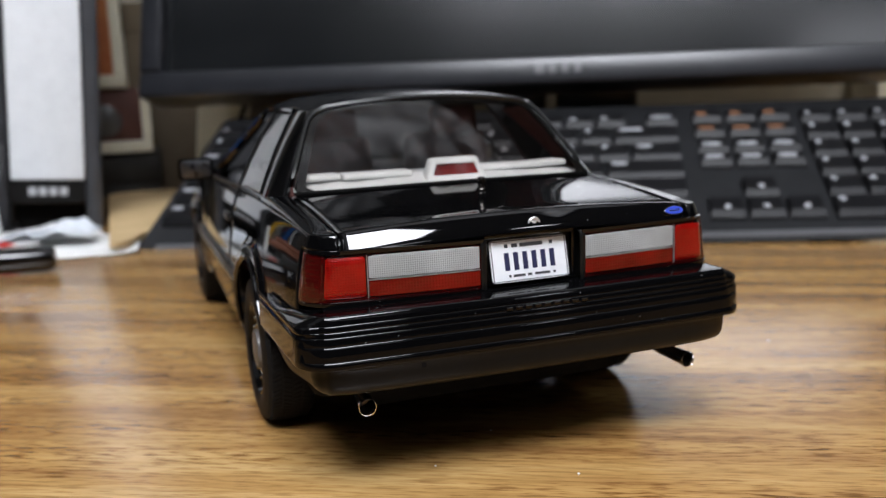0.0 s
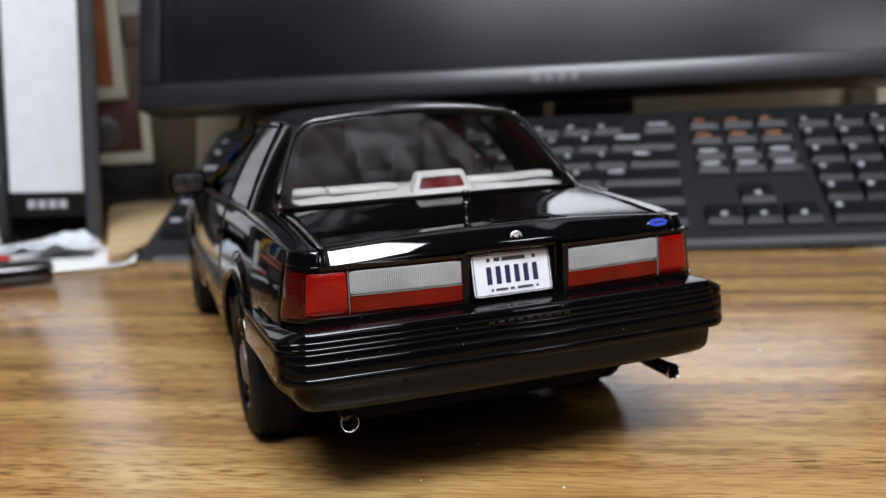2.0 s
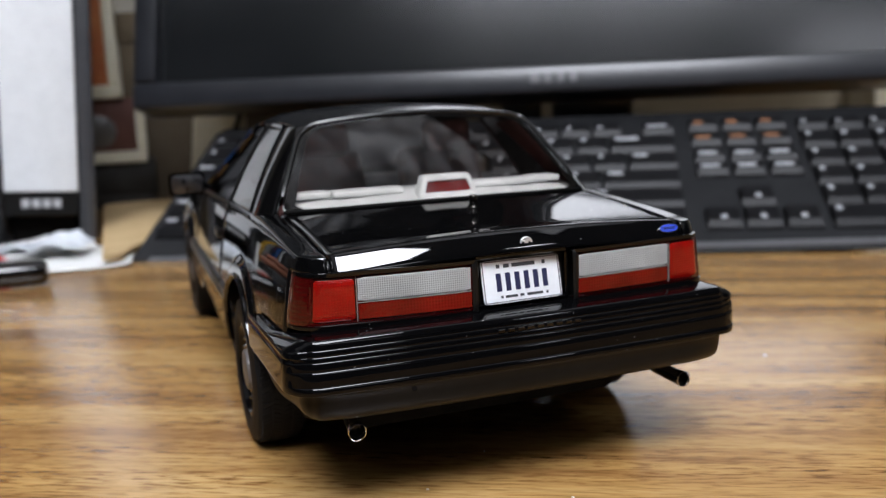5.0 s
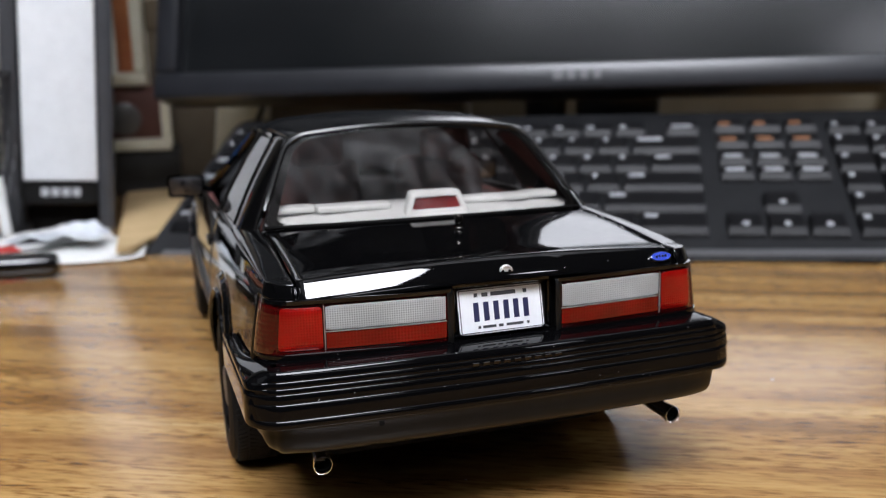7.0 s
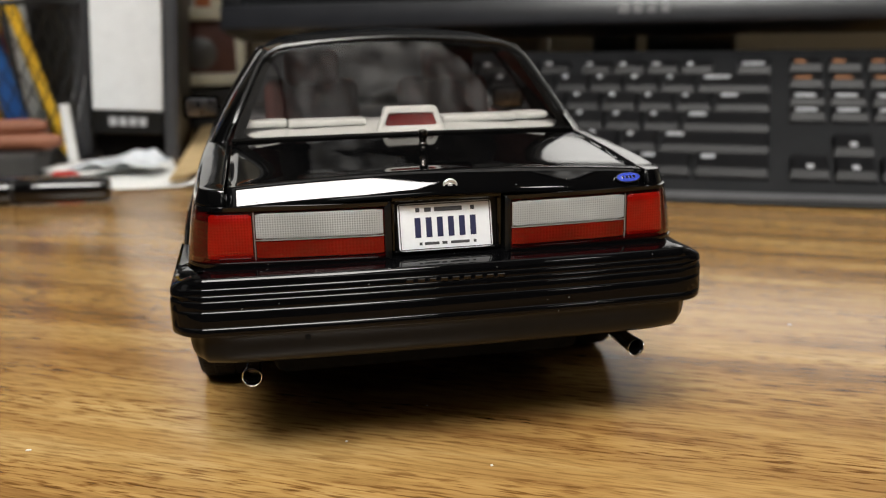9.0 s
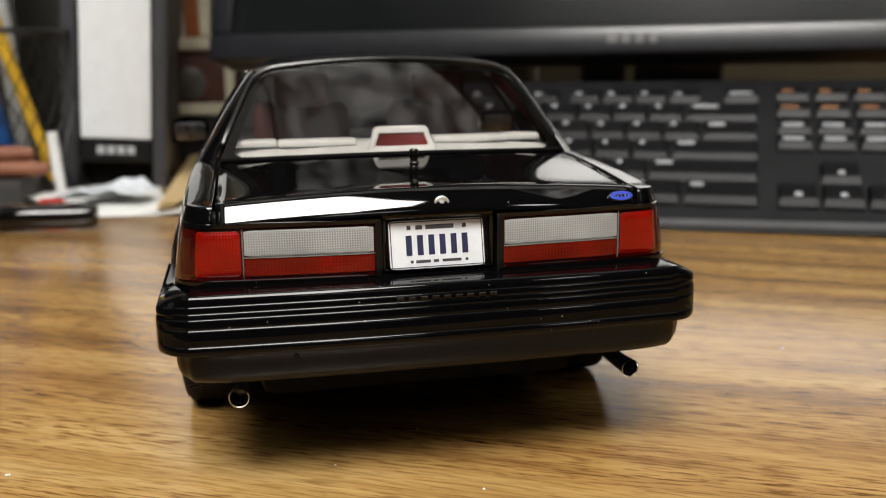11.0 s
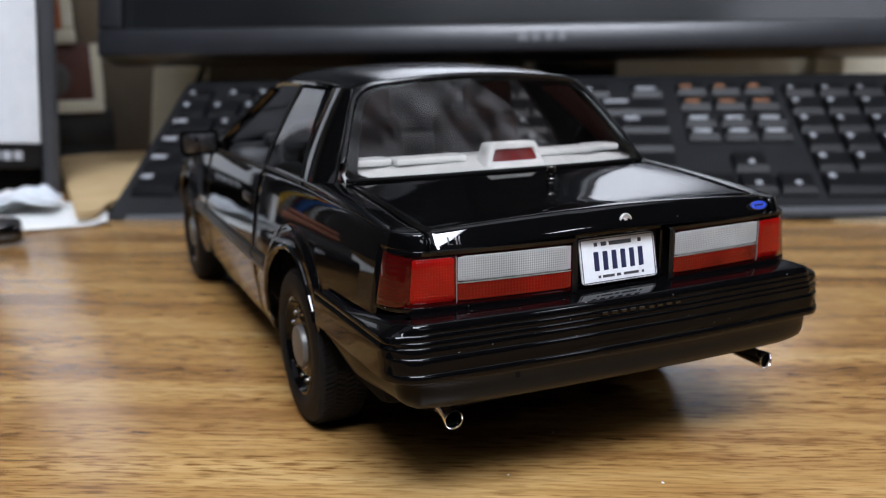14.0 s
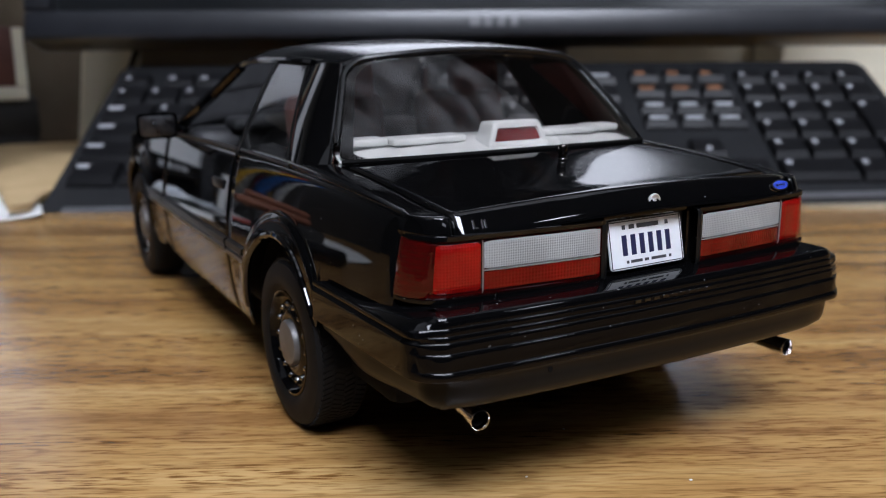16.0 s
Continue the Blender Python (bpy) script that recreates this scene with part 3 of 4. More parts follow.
def desk_pen():
    base = empty("marker_pen", pose(-0.2065, 0.3085, 0.0064, 0, 90, -4))
    b = turned([(-2, 0.0), (-2, 5.4), (0, 6.2), (30, 6.3), (56, 6.0), (58, 5.6), (60, 5.9), (98, 5.8), (101, 4.5), (102, 0)], 24, "Z")
    part("barrel", b, PAINT, base, "gloss black barrel")
    part("clip", box((-6.0, 0, 54), (0.9, 3.4, 82), 0.4, 2), CHROME, base, "silver pocket clip")
    part("collar", turned([(57.0, 5.9), (57.2, 6.2), (59.4, 6.2), (59.6, 5.9)], 24, "Z"), TRIM, base)
    return tagged(base, "black marker pen with a silver clip lying on the desk", "pen")


desk_pen()

MESH_WIRE = material("black_wire", (0.015, 0.015, 0.016), 0.4, 0.3)


def pen_cup():
    base = empty("pen_cup", pose(-0.178, 0.447, 0.0035, 0, 0, 0))
    R, H = 43.0, 91.0
    bm = bmesh.new()
    n = 30
    for k in range(n):
        for sgn in (-1, 1):
            pts = [(R * math.cos(2 * math.pi * k / n + sgn * z / H * 1.1), R * math.sin(2 * math.pi * k / n + sgn * z / H * 1.1), z) for z in span(0, H, 10)]
            tube(pts, 0.45, 4, bm=bm, caps=False)
    part("wire_mesh", bm, MESH_WIRE, base, "black diamond wire mesh wall")
    for z, r in ((0, 1.8), (H, 1.8)):
        part("rim", tube([(R * math.cos(a), R * math.sin(a), z + 1) for a in span(0, 2 * math.pi, 40)[:-1]], r, 8, closed=True), MESH_WIRE, base)
    part("cup_base", turned([(0, 0), (0, R), (1, R), (1, 0)], 32, "Z"), MESH_WIRE, base)
    return tagged(base, "black wire mesh pen cup holding pens and pencils", "pen cup")


pen_cup()
BLUE = mottle(material("blue_plastic", (0.02, 0.10, 0.35), 0.4), (0.015, 0.08, 0.30), (0.03, 0.13, 0.40), 60.0)
YELLOW = mottle(material("yellow_pencil_paint", (0.75, 0.45, 0.03), 0.4), (0.70, 0.40, 0.02), (0.80, 0.50, 0.05), 80.0)
REDP = mottle(material("red_plastic", (0.45, 0.03, 0.02), 0.35), (0.40, 0.02, 0.015), (0.50, 0.04, 0.03), 60.0)
BROWN = mottle(material("reddish_brown_leather", (0.22, 0.075, 0.035), 0.6), (0.18, 0.06, 0.028), (0.27, 0.10, 0.05), 60.0, bump=0.2, dist=0.0004)


def cup_pen(name, x, y, lean_x, lean_y, r, h, mat, tip, label):
    base = empty(name, pose(-0.178 + x * MM, 0.447 + y * MM, 0.0062, lean_x, lean_y, 0))
    part("barrel", turned([(0, 0), (0, r * 0.4), (6, r), (h - 14, r), (h - 14, 0)], 12, "Z"), mat, base)
    part("cap", turned([(h - 14.2, 0), (h - 14.2, r * 1.06), (h - 2, r * 1.02), (h, r * 0.6), (h, 0)], 12, "Z"), tip, base)
    return tagged(base, label, "pen", "pens in the cup")


cup_pen("pencil", 30, -20, -2, -15, 3.6, 150, YELLOW, REDP, "yellow pencil leaning in the wire cup")
cup_pen("pen", 10, -26, -2, -13, 6.5, 128, BLUE, BLUE, "thick blue pen leaning in the wire cup")
cup_pen("pen", -12, -12, 3, -10, 4.5, 140, GREY_PLASTIC, BLUE, "pale grey pen leaning in the wire cup")
cup_pen("pen", -8, 26, 9, -3, 4.5, 148, REDP, REDP, "red pen leaning in the wire cup")
cup_pen("marker", 6, 20, 8, -2, 5.5, 135, GREY_PLASTIC, REDP, "pale marker with a red cap in the wire cup")
cup_pen("pencil", -20, 12, 6, 8, 3.6, 140, YELLOW, REDP, "yellow pencil leaning in the wire cup")
cup_pen("pen", -26, -8, -3, 9, 4.0, 136, DASH, CHROME, "dark pen with a metal cap in the wire cup")
cap_red = empty("red_cap", pose(-0.138, 0.334, 0.0062, 0, 90, 24))
part("shell", turned([(0, 0), (0, 3.4), (1.0, 4.0), (11, 3.6), (12.5, 2.6), (12.8, 0)], 18, "Z"), REDP, cap_red)
part("clip", box((-4.1, 0, 5.5), (0.8, 1.6, 9.5), 0.3, 1), REDP, cap_red)
tagged(cap_red, "small red plastic pen cap lying on paper", "pen cap")
wrap_rnd = random.Random(3)
wrap_bumps = [(wrap_rnd.uniform(-22, 22), wrap_rnd.uniform(-14, 14), wrap_rnd.uniform(1.0, 3.2), wrap_rnd.uniform(3, 7)) for _ in range(16)]


def wrapper(u, v):
    """Crumpled film: a sum of small peaks."""
    return (u, v, 0.4 + sum(h * math.exp(-((u - a) ** 2 + (v - b) ** 2) / (r * r)) for a, b, h, r in wrap_bumps))


WRAP = mottle(material("pale_blue_plastic_film", (0.62, 0.66, 0.70), 0.22), (0.55, 0.60, 0.66), (0.72, 0.74, 0.76), 120.0, bump=0.2, dist=0.0006)
film_sheet = part("plastic_wrapper", grid(wrapper, span(-24, 24, 30), span(-15, 15, 20)), WRAP, None, solid=0.0002, sharp=25.0)
film_sheet.matrix_basis = pose(-0.112, 0.376, 0.0072, 0, 0, -12)
tagged(film_sheet, "crumpled pale plastic wrapper lying on white papers", "wrapper")
roll = empty("paper_roll", pose(-0.1405, 0.400, 0.0035, 0, -3, 0))
part("tube", turned([(0, 2.2), (0, 2.9), (36, 2.9), (36, 2.2), (0, 2.2)], 20, "Z"), PAPER, roll)
tagged(roll, "narrow white paper tube standing upright beside the wire cup", "tube")
carton("notebook", -0.187, 0.384, 0.0035, 72, 34, 13, BLACKBOX, "black notebook lying on the papers", "notebook", -4)

case = empty("spectacle_case", pose(-0.178, 0.384, 0.0164, 0, 0, -4))
part("lower_shell", turned([(-36, 0), (-36, 3), (-32, 4.4), (28, 4.6), (36, 3), (37, 0)], 20, "X", (0, 0, 4.6)), BROWN, case)
part("upper_shell", turned([(-36, 0), (-36, 3), (-32, 4.2), (20, 4.4), (28, 3), (29, 0)], 20, "X", (0, 4, 12.6)), BROWN, case)
tagged(case, "reddish-brown leather case with a rolled lid", "case")


# stack of boxes behind the tower
lidded("storage_box", -0.098, 0.66, 0.0, 120, 90, 36, BLACKBOX, "black cardboard storage box standing on the desk", "box", -2)
carton("board", -0.099, 0.656, 0.0362, 110, 92, 9, CREAM, "cream board lying on a black box", "board", -2)
mb = empty("speaker_box", pose(-0.0805, 0.655, 0.0454, 0, 0, -2))
part("carton", box((0, 0, 20.8), (74, 80, 41.5), 1.2, 2), MAROON, mb)
part("speaker_disc", turned([(-42.2, 0), (-42.2, 11), (-41, 13), (-40, 13)], 24, "Y", (2, 0, 16)), HUBGREY, mb, "grey round print")
part("side_label", box((33.4, -40.3, 20.8), (7.4, 1.4, 41.0)), CREAM, mb, "cream printed edge")
tagged(mb, "dark maroon carton with a grey round print", "box")
carton("board", -0.1015, 0.655, 0.0872, 84, 90, 10, CREAM, "cream board lying on a maroon carton", "board", -2)
ob_ = empty("book", pose(-0.0680, 0.655, 0.0974, 0, 0, -2))
part("cover", box((-6.5, 0, 60), (12, 70, 120), 0.8, 1), ORANGE, ob_)
part("page_block", box((3.7, 0, 60), (8.4, 72, 118), 0.8, 1), CREAM, ob_)
tagged(ob_, "orange and cream thick book standing on a board", "book")

# things behind the monitor and the pen cup
lidded("file_box", *(U * 0.205 + V * 0.66).xy, 0.0, 615, 50, 150, WALL, "long tan cardboard file box behind the monitor", "box", YAW)
# this box is coloured darker to stand in the monitor's shade
lidded("file_box", 0.075, 0.65, 0.0, 280, 50, 160, SHADE, "tan cardboard file box behind the monitor, darkened as in its shade", "box", YAW)
folder = part("folder", box((0, 0, 62), (40, 30, 124), 1.5, 1), CREAM)
folder.matrix_basis = pose(0.004, 0.60, 0.0, 0, 7, -10)
tagged(folder, "cream folder leaning on a tan box", "folder")
lidded("storage_crate", -0.335, 0.64, 0.0, 300, 120, 210, BLACKBOX, "large black storage crate behind the pen cup", "box", -6)
sheet = part("ream_of_paper", box((0, 0, 46), (150, 60, 92), 1.0, 1), CREAM)
sheet.matrix_basis = pose(*(U * 0.315 + V * 0.60).xy, 0.0, 0, 0, YAW)
tagged(sheet, "cream stack of paper behind the monitor", "paper")
cable = tube([(-20, 560, 6), (20, 570, 60), (40, 560, 110), (90, 520, 140), (150, 470, 150)], 2.2, 8)
tagged(part("cable", cable, TRIM), "thin black cable hanging behind the monitor", "cable")

# ---- model car (nose towards +y, tail at y = 0, millimetres) ----
REAR_AXLE, FRONT_AXLE, AXLE_Z, TYRE_R, ARCH_R = 64.0, 205.8, 17.7, 17.6, 21.6
ARCH_SHIFT = 3.2   # the arches sit a little ahead of the axles
car = empty("model_car")
tagged(car, "gloss black notchback coupe scale model standing on the desk", "model car")


def half_width(y):
    return table(y, [(14, 45.0), (20, 45.8), (32, 46.8), (60, 47.9), (100, 48.3), (160, 48.3), (208, 47.6), (235, 45.6), (250, 42.5)])


def tuck(z):
    return table(z, [(12, -3.0), (16, -1.6), (22, -0.6), (27, -0.15), (31, 0.0), (35, -0.25), (40, -0.9), (46, -1.9), (50, -2.9), (52, -3.8), (53.2, -5.0)])


def side_x(y, z):
    return half_width(y) + tuck(z)


def belt(y):
    return table(y, [(14, 50.5), (30, 51.6), (60, 52.5), (100, 52.6), (150, 51.5), (175, 50.5), (205, 48.5), (240, 44.5), (250, 42)])


def arch_z(y, sill):
    for c in (REAR_AXLE + ARCH_SHIFT, FRONT_AXLE + ARCH_SHIFT):
        d = abs(y - c)
        if d < ARCH_R:
            return max(sill, AXLE_Z + math.sqrt(ARCH_R**2 - d * d))
    return sill


def stations(a, b):
    ys = set(span(a, b, max(4, int((b - a) / 2.2))))
    for c in (REAR_AXLE + ARCH_SHIFT, FRONT_AXLE + ARCH_SHIFT):
        for k in range(0, 41):
            y = c - ARCH_R * math.cos(math.pi * k / 40) * 0.9999
            if a < y < b:
                ys.add(y)
    return sorted(ys)


def flare(y, z):
    """Raised band round each wheel arch."""
    out = 0.0
    for c in (REAR_AXLE + ARCH_SHIFT, FRONT_AXLE + ARCH_SHIFT):
        out = max(out, 0.9 * (1 - ease(math.hypot(y - c, z - AXLE_Z), ARCH_R + 3.0, ARCH_R + 4.6)))
    return out


def side_panel(name, s, y0, y1, low):
    """A length of the body side between two shut lines, its lower edge cut by the wheel arches."""
    def f(y, k):
        z0 = arch_z(y, low(y))
        z = z0 + (belt(y) - z0) * k
        return (s * (side_x(y, z) + flare(y, z)), y, z)
    return part(name, grid(f, stations(y0, y1), span(0, 1, 34)), PAINT, car, solid=0.0011)


def low_rear(y):
    return 32.5 if y < 47 else 14.0


for s in (-1, 1):
    side_panel("door", s, 102.0, 168.0, lambda y: 14.0)
    side_panel("front_fender", s, 168.7, 244, lambda y: 14.5)
    # arch lips
    for c in (REAR_AXLE + ARCH_SHIFT, FRONT_AXLE + ARCH_SHIFT):
        pts = []
        for k in range(0, 37):
            a = math.pi * (0.02 + 0.96 * k / 36)
            y, z = c - ARCH_R * math.cos(a), AXLE_Z + ARCH_R * math.sin(a)
            if z > (27.0 if c < 100 and y < c else 14.0):
                pts.append((s * (side_x(y, z) + 0.75), y, z))
        part("arch_lip", tube(pts, 0.75, 8), PAINT, car)
        liner = grid(lambda a, d: (s * (45.0 - d), c - (ARCH_R + 0.6) * math.cos(a), AXLE_Z + (ARCH_R + 0.6) * math.sin(a)), span(0, math.pi, 24), [0, 14])
        part("wheel_housing", liner, UNDER, car)
    # side moulding
    for y0, y1, name in ((89.0, 101.0, "side_moulding"), (102.3, 167.7, "side_moulding"), (169.0, 187.5, "side_moulding")):
        prof = [(-0.4, 28.6), (0.7, 28.9), (1.0, 30.0), (0.55, 30.5), (1.0, 31.0), (0.9, 32.2), (-0.4, 32.6)]
        part(name, grid(lambda y, i: (s * (side_x(y, prof[int(i)][1]) + prof[int(i)][0]), y, prof[int(i)][1]), span(y0, y1, 12), range(len(prof))), TRIM, car)

# core that closes the gaps from inside
part("inner_shell", box((0, 130, 30), (84, 205, 30), 3, 2), UNDER, car)
part("boot_floor", box((0, 27, 28.5), (80, 28, 13), 1.5, 2), UNDER, car)
part("underbody", box((0, 134, 15.0), (64, 208, 9), 3, 2), UNDER, car)


# deck: shoulders and boot lid
def deck_z(x, y):
    c = table(y, [(12, 52.85), (15, 53.02), (20, 53.3), (25, 53.62), (30, 54.0), (35, 54.5), (40, 55.1), (46, 55.85), (52, 56.3), (60, 56.7), (75, 57.1)])
    return c - 2.3 * (x / 40.0) ** 2 * (1.0 - 0.4 * ease(y, 12, 55) + 0.55 * ease(y, 30, 52))


def tail_y(x):
    return 2.7 * (abs(x) / 38.0) ** 2.2


LID_X = 37.6
for s in (-1, 1):
    def quarter(y, k):
        z0 = arch_z(y, low_rear(y))
        z = z0 + (belt(y) - z0) * k
        return (s * (side_x(y, z) + flare(y, z)), y, z)

    def shoulder(y, k):
        xb, zb = side_x(y, belt(y)), belt(y)
        xi = LID_X + 0.5
        zi = deck_z(xi, y)
        a = k * math.pi / 2
        return (s * (xi + (xb - xi) * math.sin(a) ** 0.9), y, zb + (zi - zb) * math.cos(a) ** 0.8 if k < 1 else zb)
    # body side, shoulder and rounded tail corner in one sheet
    edge_k = [k for k in span(0, 1, 34) if quarter(20.4, k)[2] > 48.2]
    prof = [(abs(quarter(20.4, k)[0]), quarter(20.4, k)[2]) for k in edge_k] + [(abs(shoulder(20.4, 1 - k)[0]), shoulder(20.4, 1 - k)[2]) for k in span(0, 1, 12)[1:]]
    wide = prof[0][0] - LID_X - 0.5

    def cap(a, i):
        xo, z = prof[int(i)]
        r = max(0.0, xo - LID_X - 0.5)
        return (s * (LID_X + 0.5 + r * math.sin(a)), 20.4 - 6.7 * r / wide * math.cos(a), z)
    bm = grid(quarter, stations(20.4, 101.3), span(0, 1, 34))
    grid(shoulder, span(20.4, 96, 34), span(0, 1, 12), bm)
    grid(cap, span(0, math.pi / 2, 14), range(len(prof)), bm)
    bmesh.ops.remove_doubles(bm, verts=bm.verts, dist=2e-6)
    part("quarter_panel", bm, PAINT, car, solid=0.0008, sharp=48)
    part("lamp_shelf", grid(lambda a, k: (s * (LID_X + 0.5 + wide * k * math.sin(a)), 20.4 - 6.7 * k * math.cos(a), 48.45), span(0, math.pi / 2, 8), [0.0, 1.0]), TRIM, car)


def lid_top(x, k):
    y0 = 13.6 + tail_y(x)
    y1 = 45.6 + 10.5 * (abs(x) / 38.0) ** 2.4
    y = y0 + (y1 - y0) * k
    return (x, y, deck_z(x, y) + 0.25 * math.exp(-((y - y0) / 3.0) ** 2))


LIDX = span(-LID_X, LID_X, 44)
bm = grid(lid_top, LIDX, [0, 0.006, 0.015, 0.03, 0.06, 0.1, 0.16, 0.25, 0.36, 0.48, 0.6, 0.72, 0.84, 0.93, 1.0])


def lid_face(x, k):
    # tail face of the lid, rounded into the top
    pts = [(13.6, 0.0), (13.25, -0.1), (12.95, -0.32), (12.7, -0.65), (11.95, -1.75), (11.2, -2.85), (10.75, -3.65), (10.7, -4.05), (11.2, -4.25)]
    y, dz = pts[int(k)]
    top = deck_z(x, 13.6 + tail_y(x)) + 0.25
    return (x, y + tail_y(x), top + dz)


grid(lid_face, LIDX, range(9), bm)
lid = part("boot_lid", bm, PAINT, car, "gloss black boot lid", solid=0.0008, sharp=50)
for s in (-1, 1):
    part("lid_edge", grid(lambda k, j: (s * LID_X, 14.5 + tail_y(LID_X) + 38 * k, deck_z(LID_X, 15 + 38 * k) - 2.5 * j), span(0, 1, 8), [0, 1]), PAINT, lid)
part("scuttle_gutter", grid(lambda x, k: (x, 45.0 + 10.5 * (abs(x) / 38.0) ** 2.4 + 4 * k, 55.0 - 1.9 * (x / 40.0) ** 2), span(-40, 40, 20), [0, 1]), UNDER, car)

# tail panel behind the lamps
part("tail_panel", grid(lambda x, z: (x, 14.6 + tail_y(x), z), span(-41, 41, 30), span(36, 50, 6)), TRIM, car, solid=0.001)


# tail lamps
def lamp_xy(q, z=43.0):
    """Plan curve of the lamp face: q from 0 at the inner end to 1 at the body side, which leans in towards the top."""
    if q <= 0.7:
        x = 10.6 + (38.0 - 10.6) * q / 0.7
        return x, 10.6 + 0.0016 * x * x
    a = (q - 0.7) / 0.3 * math.pi / 2
    return 38.0 + (side_x(20.4, z) - 38.0) * math.sin(a), 12.91 + 7.4 * (1 - math.cos(a))


def q_of(x):
    return 0.7 * (x - 10.6) / (38.0 - 10.6)


for s in (-1, 1):
    lamp = empty("tail_lamp")
    lamp.parent = car

    def patch(q0, q1, z0, z1, bulge, n=16):
        qs = span(q0, q1, n)
        vs = [0, 0, 0.06, 0.2, 0.5, 0.8, 0.94, 1, 1]
        inn = [1.6, 0.25, 0, 0, 0, 0, 0, 0.25, 1.6]

        def f(q, i):
            x, y = lamp_xy(q, z0 + (z1 - z0) * vs[int(i)])
            edge = 0.22 if q in (qs[0], qs[-1]) else 0.0
            return (s * x, y + inn[int(i)] + edge - bulge, z0 + (z1 - z0) * vs[int(i)])
        return grid(f, qs, range(9))
    xd = q_of(33.4)
    part("lamp_body", patch(0.01, 1.0, 38.6, 47.8, -0.12, 40), MARKER, lamp, "dark red lamp body")
    part("brake_lens", patch(xd + 0.010, 0.80, 39.5, 47.2, 0.16, 14), RED, lamp, "red outer lens")
    part("side_marker_lens", patch(0.812, 1.0, 38.7, 47.7, 0.08, 16), MARKER, lamp, "dark red wrap-around lens")
    part("reverse_lens", patch(0.024, xd - 0.006, 42.75, 47.3, 0.14), CLEAR, lamp, "ribbed clear reversing lens")
    part("turn_lens", patch(0.022, xd - 0.006, 39.35, 42.5, 0.14), RED_DARK, lamp, "dark red lower lens")
    for z0, z1, q0, q1 in ((47.75, 48.5, 0.0, 1.0), (38.0, 38.65, 0.0, 1.0)):
        part("bezel", patch(q0, q1, z0, z1, 0.35, 20), PAINT, lamp)
    part("lens_divider", patch(0.02, xd, 42.54, 42.70, 0.2, 16), LENS_EDGE, lamp, "thin pale edge between the lenses")
    part("lens_divider", patch(xd - 0.003, xd + 0.003, 39.0, 47.5, 0.2, 2), LENS_EDGE, lamp, "thin pale edge between the lenses")
    part("inner_bezel", patch(-0.012, 0.018, 38.2, 48.3, 0.3, 2), TRIM, lamp)


# rear bumper: one profile carried round the tail
def bumper_xy(q):
    """q from -1 to 1 round the tail, with the outward direction."""
    s = -1 if q < 0 else 1
    a = abs(q)
    if a <= 0.5:
        x = 42.3 * a / 0.5
        y = 4.0 + 2.4 * (x / 42.3) ** 2
        return s * x, y, s * 0.11 * (x / 42.3), -1.0
    if a <= 0.72:
        t = (a - 0.5) / 0.22 * math.pi / 2
        x = 42.3 + 5.0 * math.sin(t)
        y = 6.4 + 0.8 * math.sin(t) + 5.2 * (1 - math.cos(t))
        return s * x, y, s * max(0.11, math.sin(t)), -math.cos(t)
    t = (a - 0.72) / 0.28
    y = 12.4 + 33.3 * t
    return s * (47.3 + 0.9 * t), y, s * 1.0, -0.03


# profile from the top ledge down: rounded lips, each standing proud of the face above it
BUMPER = [(-9.0, 38.55), (-4.2, 38.2)]
out_by = -2.25
for z_lip, round_by, slope in ((37.95, 0.8, 0.0), (36.35, 0.3, 0.04), (35.25, 0.28, 0.04), (34.35, 0.28, 0.04), (32.75, 0.42, 0.08), (30.05, 0.45, 0.1)):
    out_by += slope
    for o, d in ((0.0, 0.0), (0.3, 0.06), (0.5, 0.26), (0.88, 0.86), (1.0, 1.3)):
        BUMPER.append((out_by + round_by * o, z_lip - round_by * d))
    out_by += round_by
BUMPER += [(out_by + 0.04, 29.2), (out_by + 0.02, 28.75), (out_by - 0.04, 28.58)]
BUMPER_LOW = len(BUMPER) - 1    # row where the painted cover ends and the apron begins
BUMPER += [(out_by - 0.1, 28.5), (-0.05, 27.9), (-0.1, 26.4), (-0.35, 24.9), (-0.9, 23.8), (-2.0, 22.9), (-6.5, 22.4)]


CORNER = [(28.5, 0.75), (29.2, 0.85), (33.6, 0.85), (34.3, 0.75), (34.7, 0.35), (35.1, 0.7), (35.6, 0.75), (36.2, 0.45), (36.9, -0.6), (37.6, -2.2), (38.3, -4.3)]


def bumper(q, i):
    off, z = BUMPER[int(i)]
    x, y, nx, ny = bumper_xy(q)
    n = math.hypot(nx, ny)
    if 1 <= int(i) < BUMPER_LOW:   # round the corner the ribs give way to a sloped ledge over one plain lobe
        off += (table(z, CORNER) - off) * ease(abs(q), 0.55, 0.68)
    if z < 28.52:
        off -= 1.9 * ease(abs(q), 0.42, 0.58)
        k = 1.0 - 0.55 * ease(y, 30, 46)
        z = 28.4 - (28.4 - z) * k
        off *= 1 - 0.55 * ease(y, 12, 30)
    if z > 36.2 and abs(q) > 0.72:
        off = off * (1 - 0.6 * ease(abs(q), 0.72, 0.85))
        z = z - (z - 35.6) * ease(abs(q), 0.72, 0.9)
    sag = -0.5 * (x / 46.0) ** 2
    return (x + off * nx / n, y + off * ny / n, z + sag)


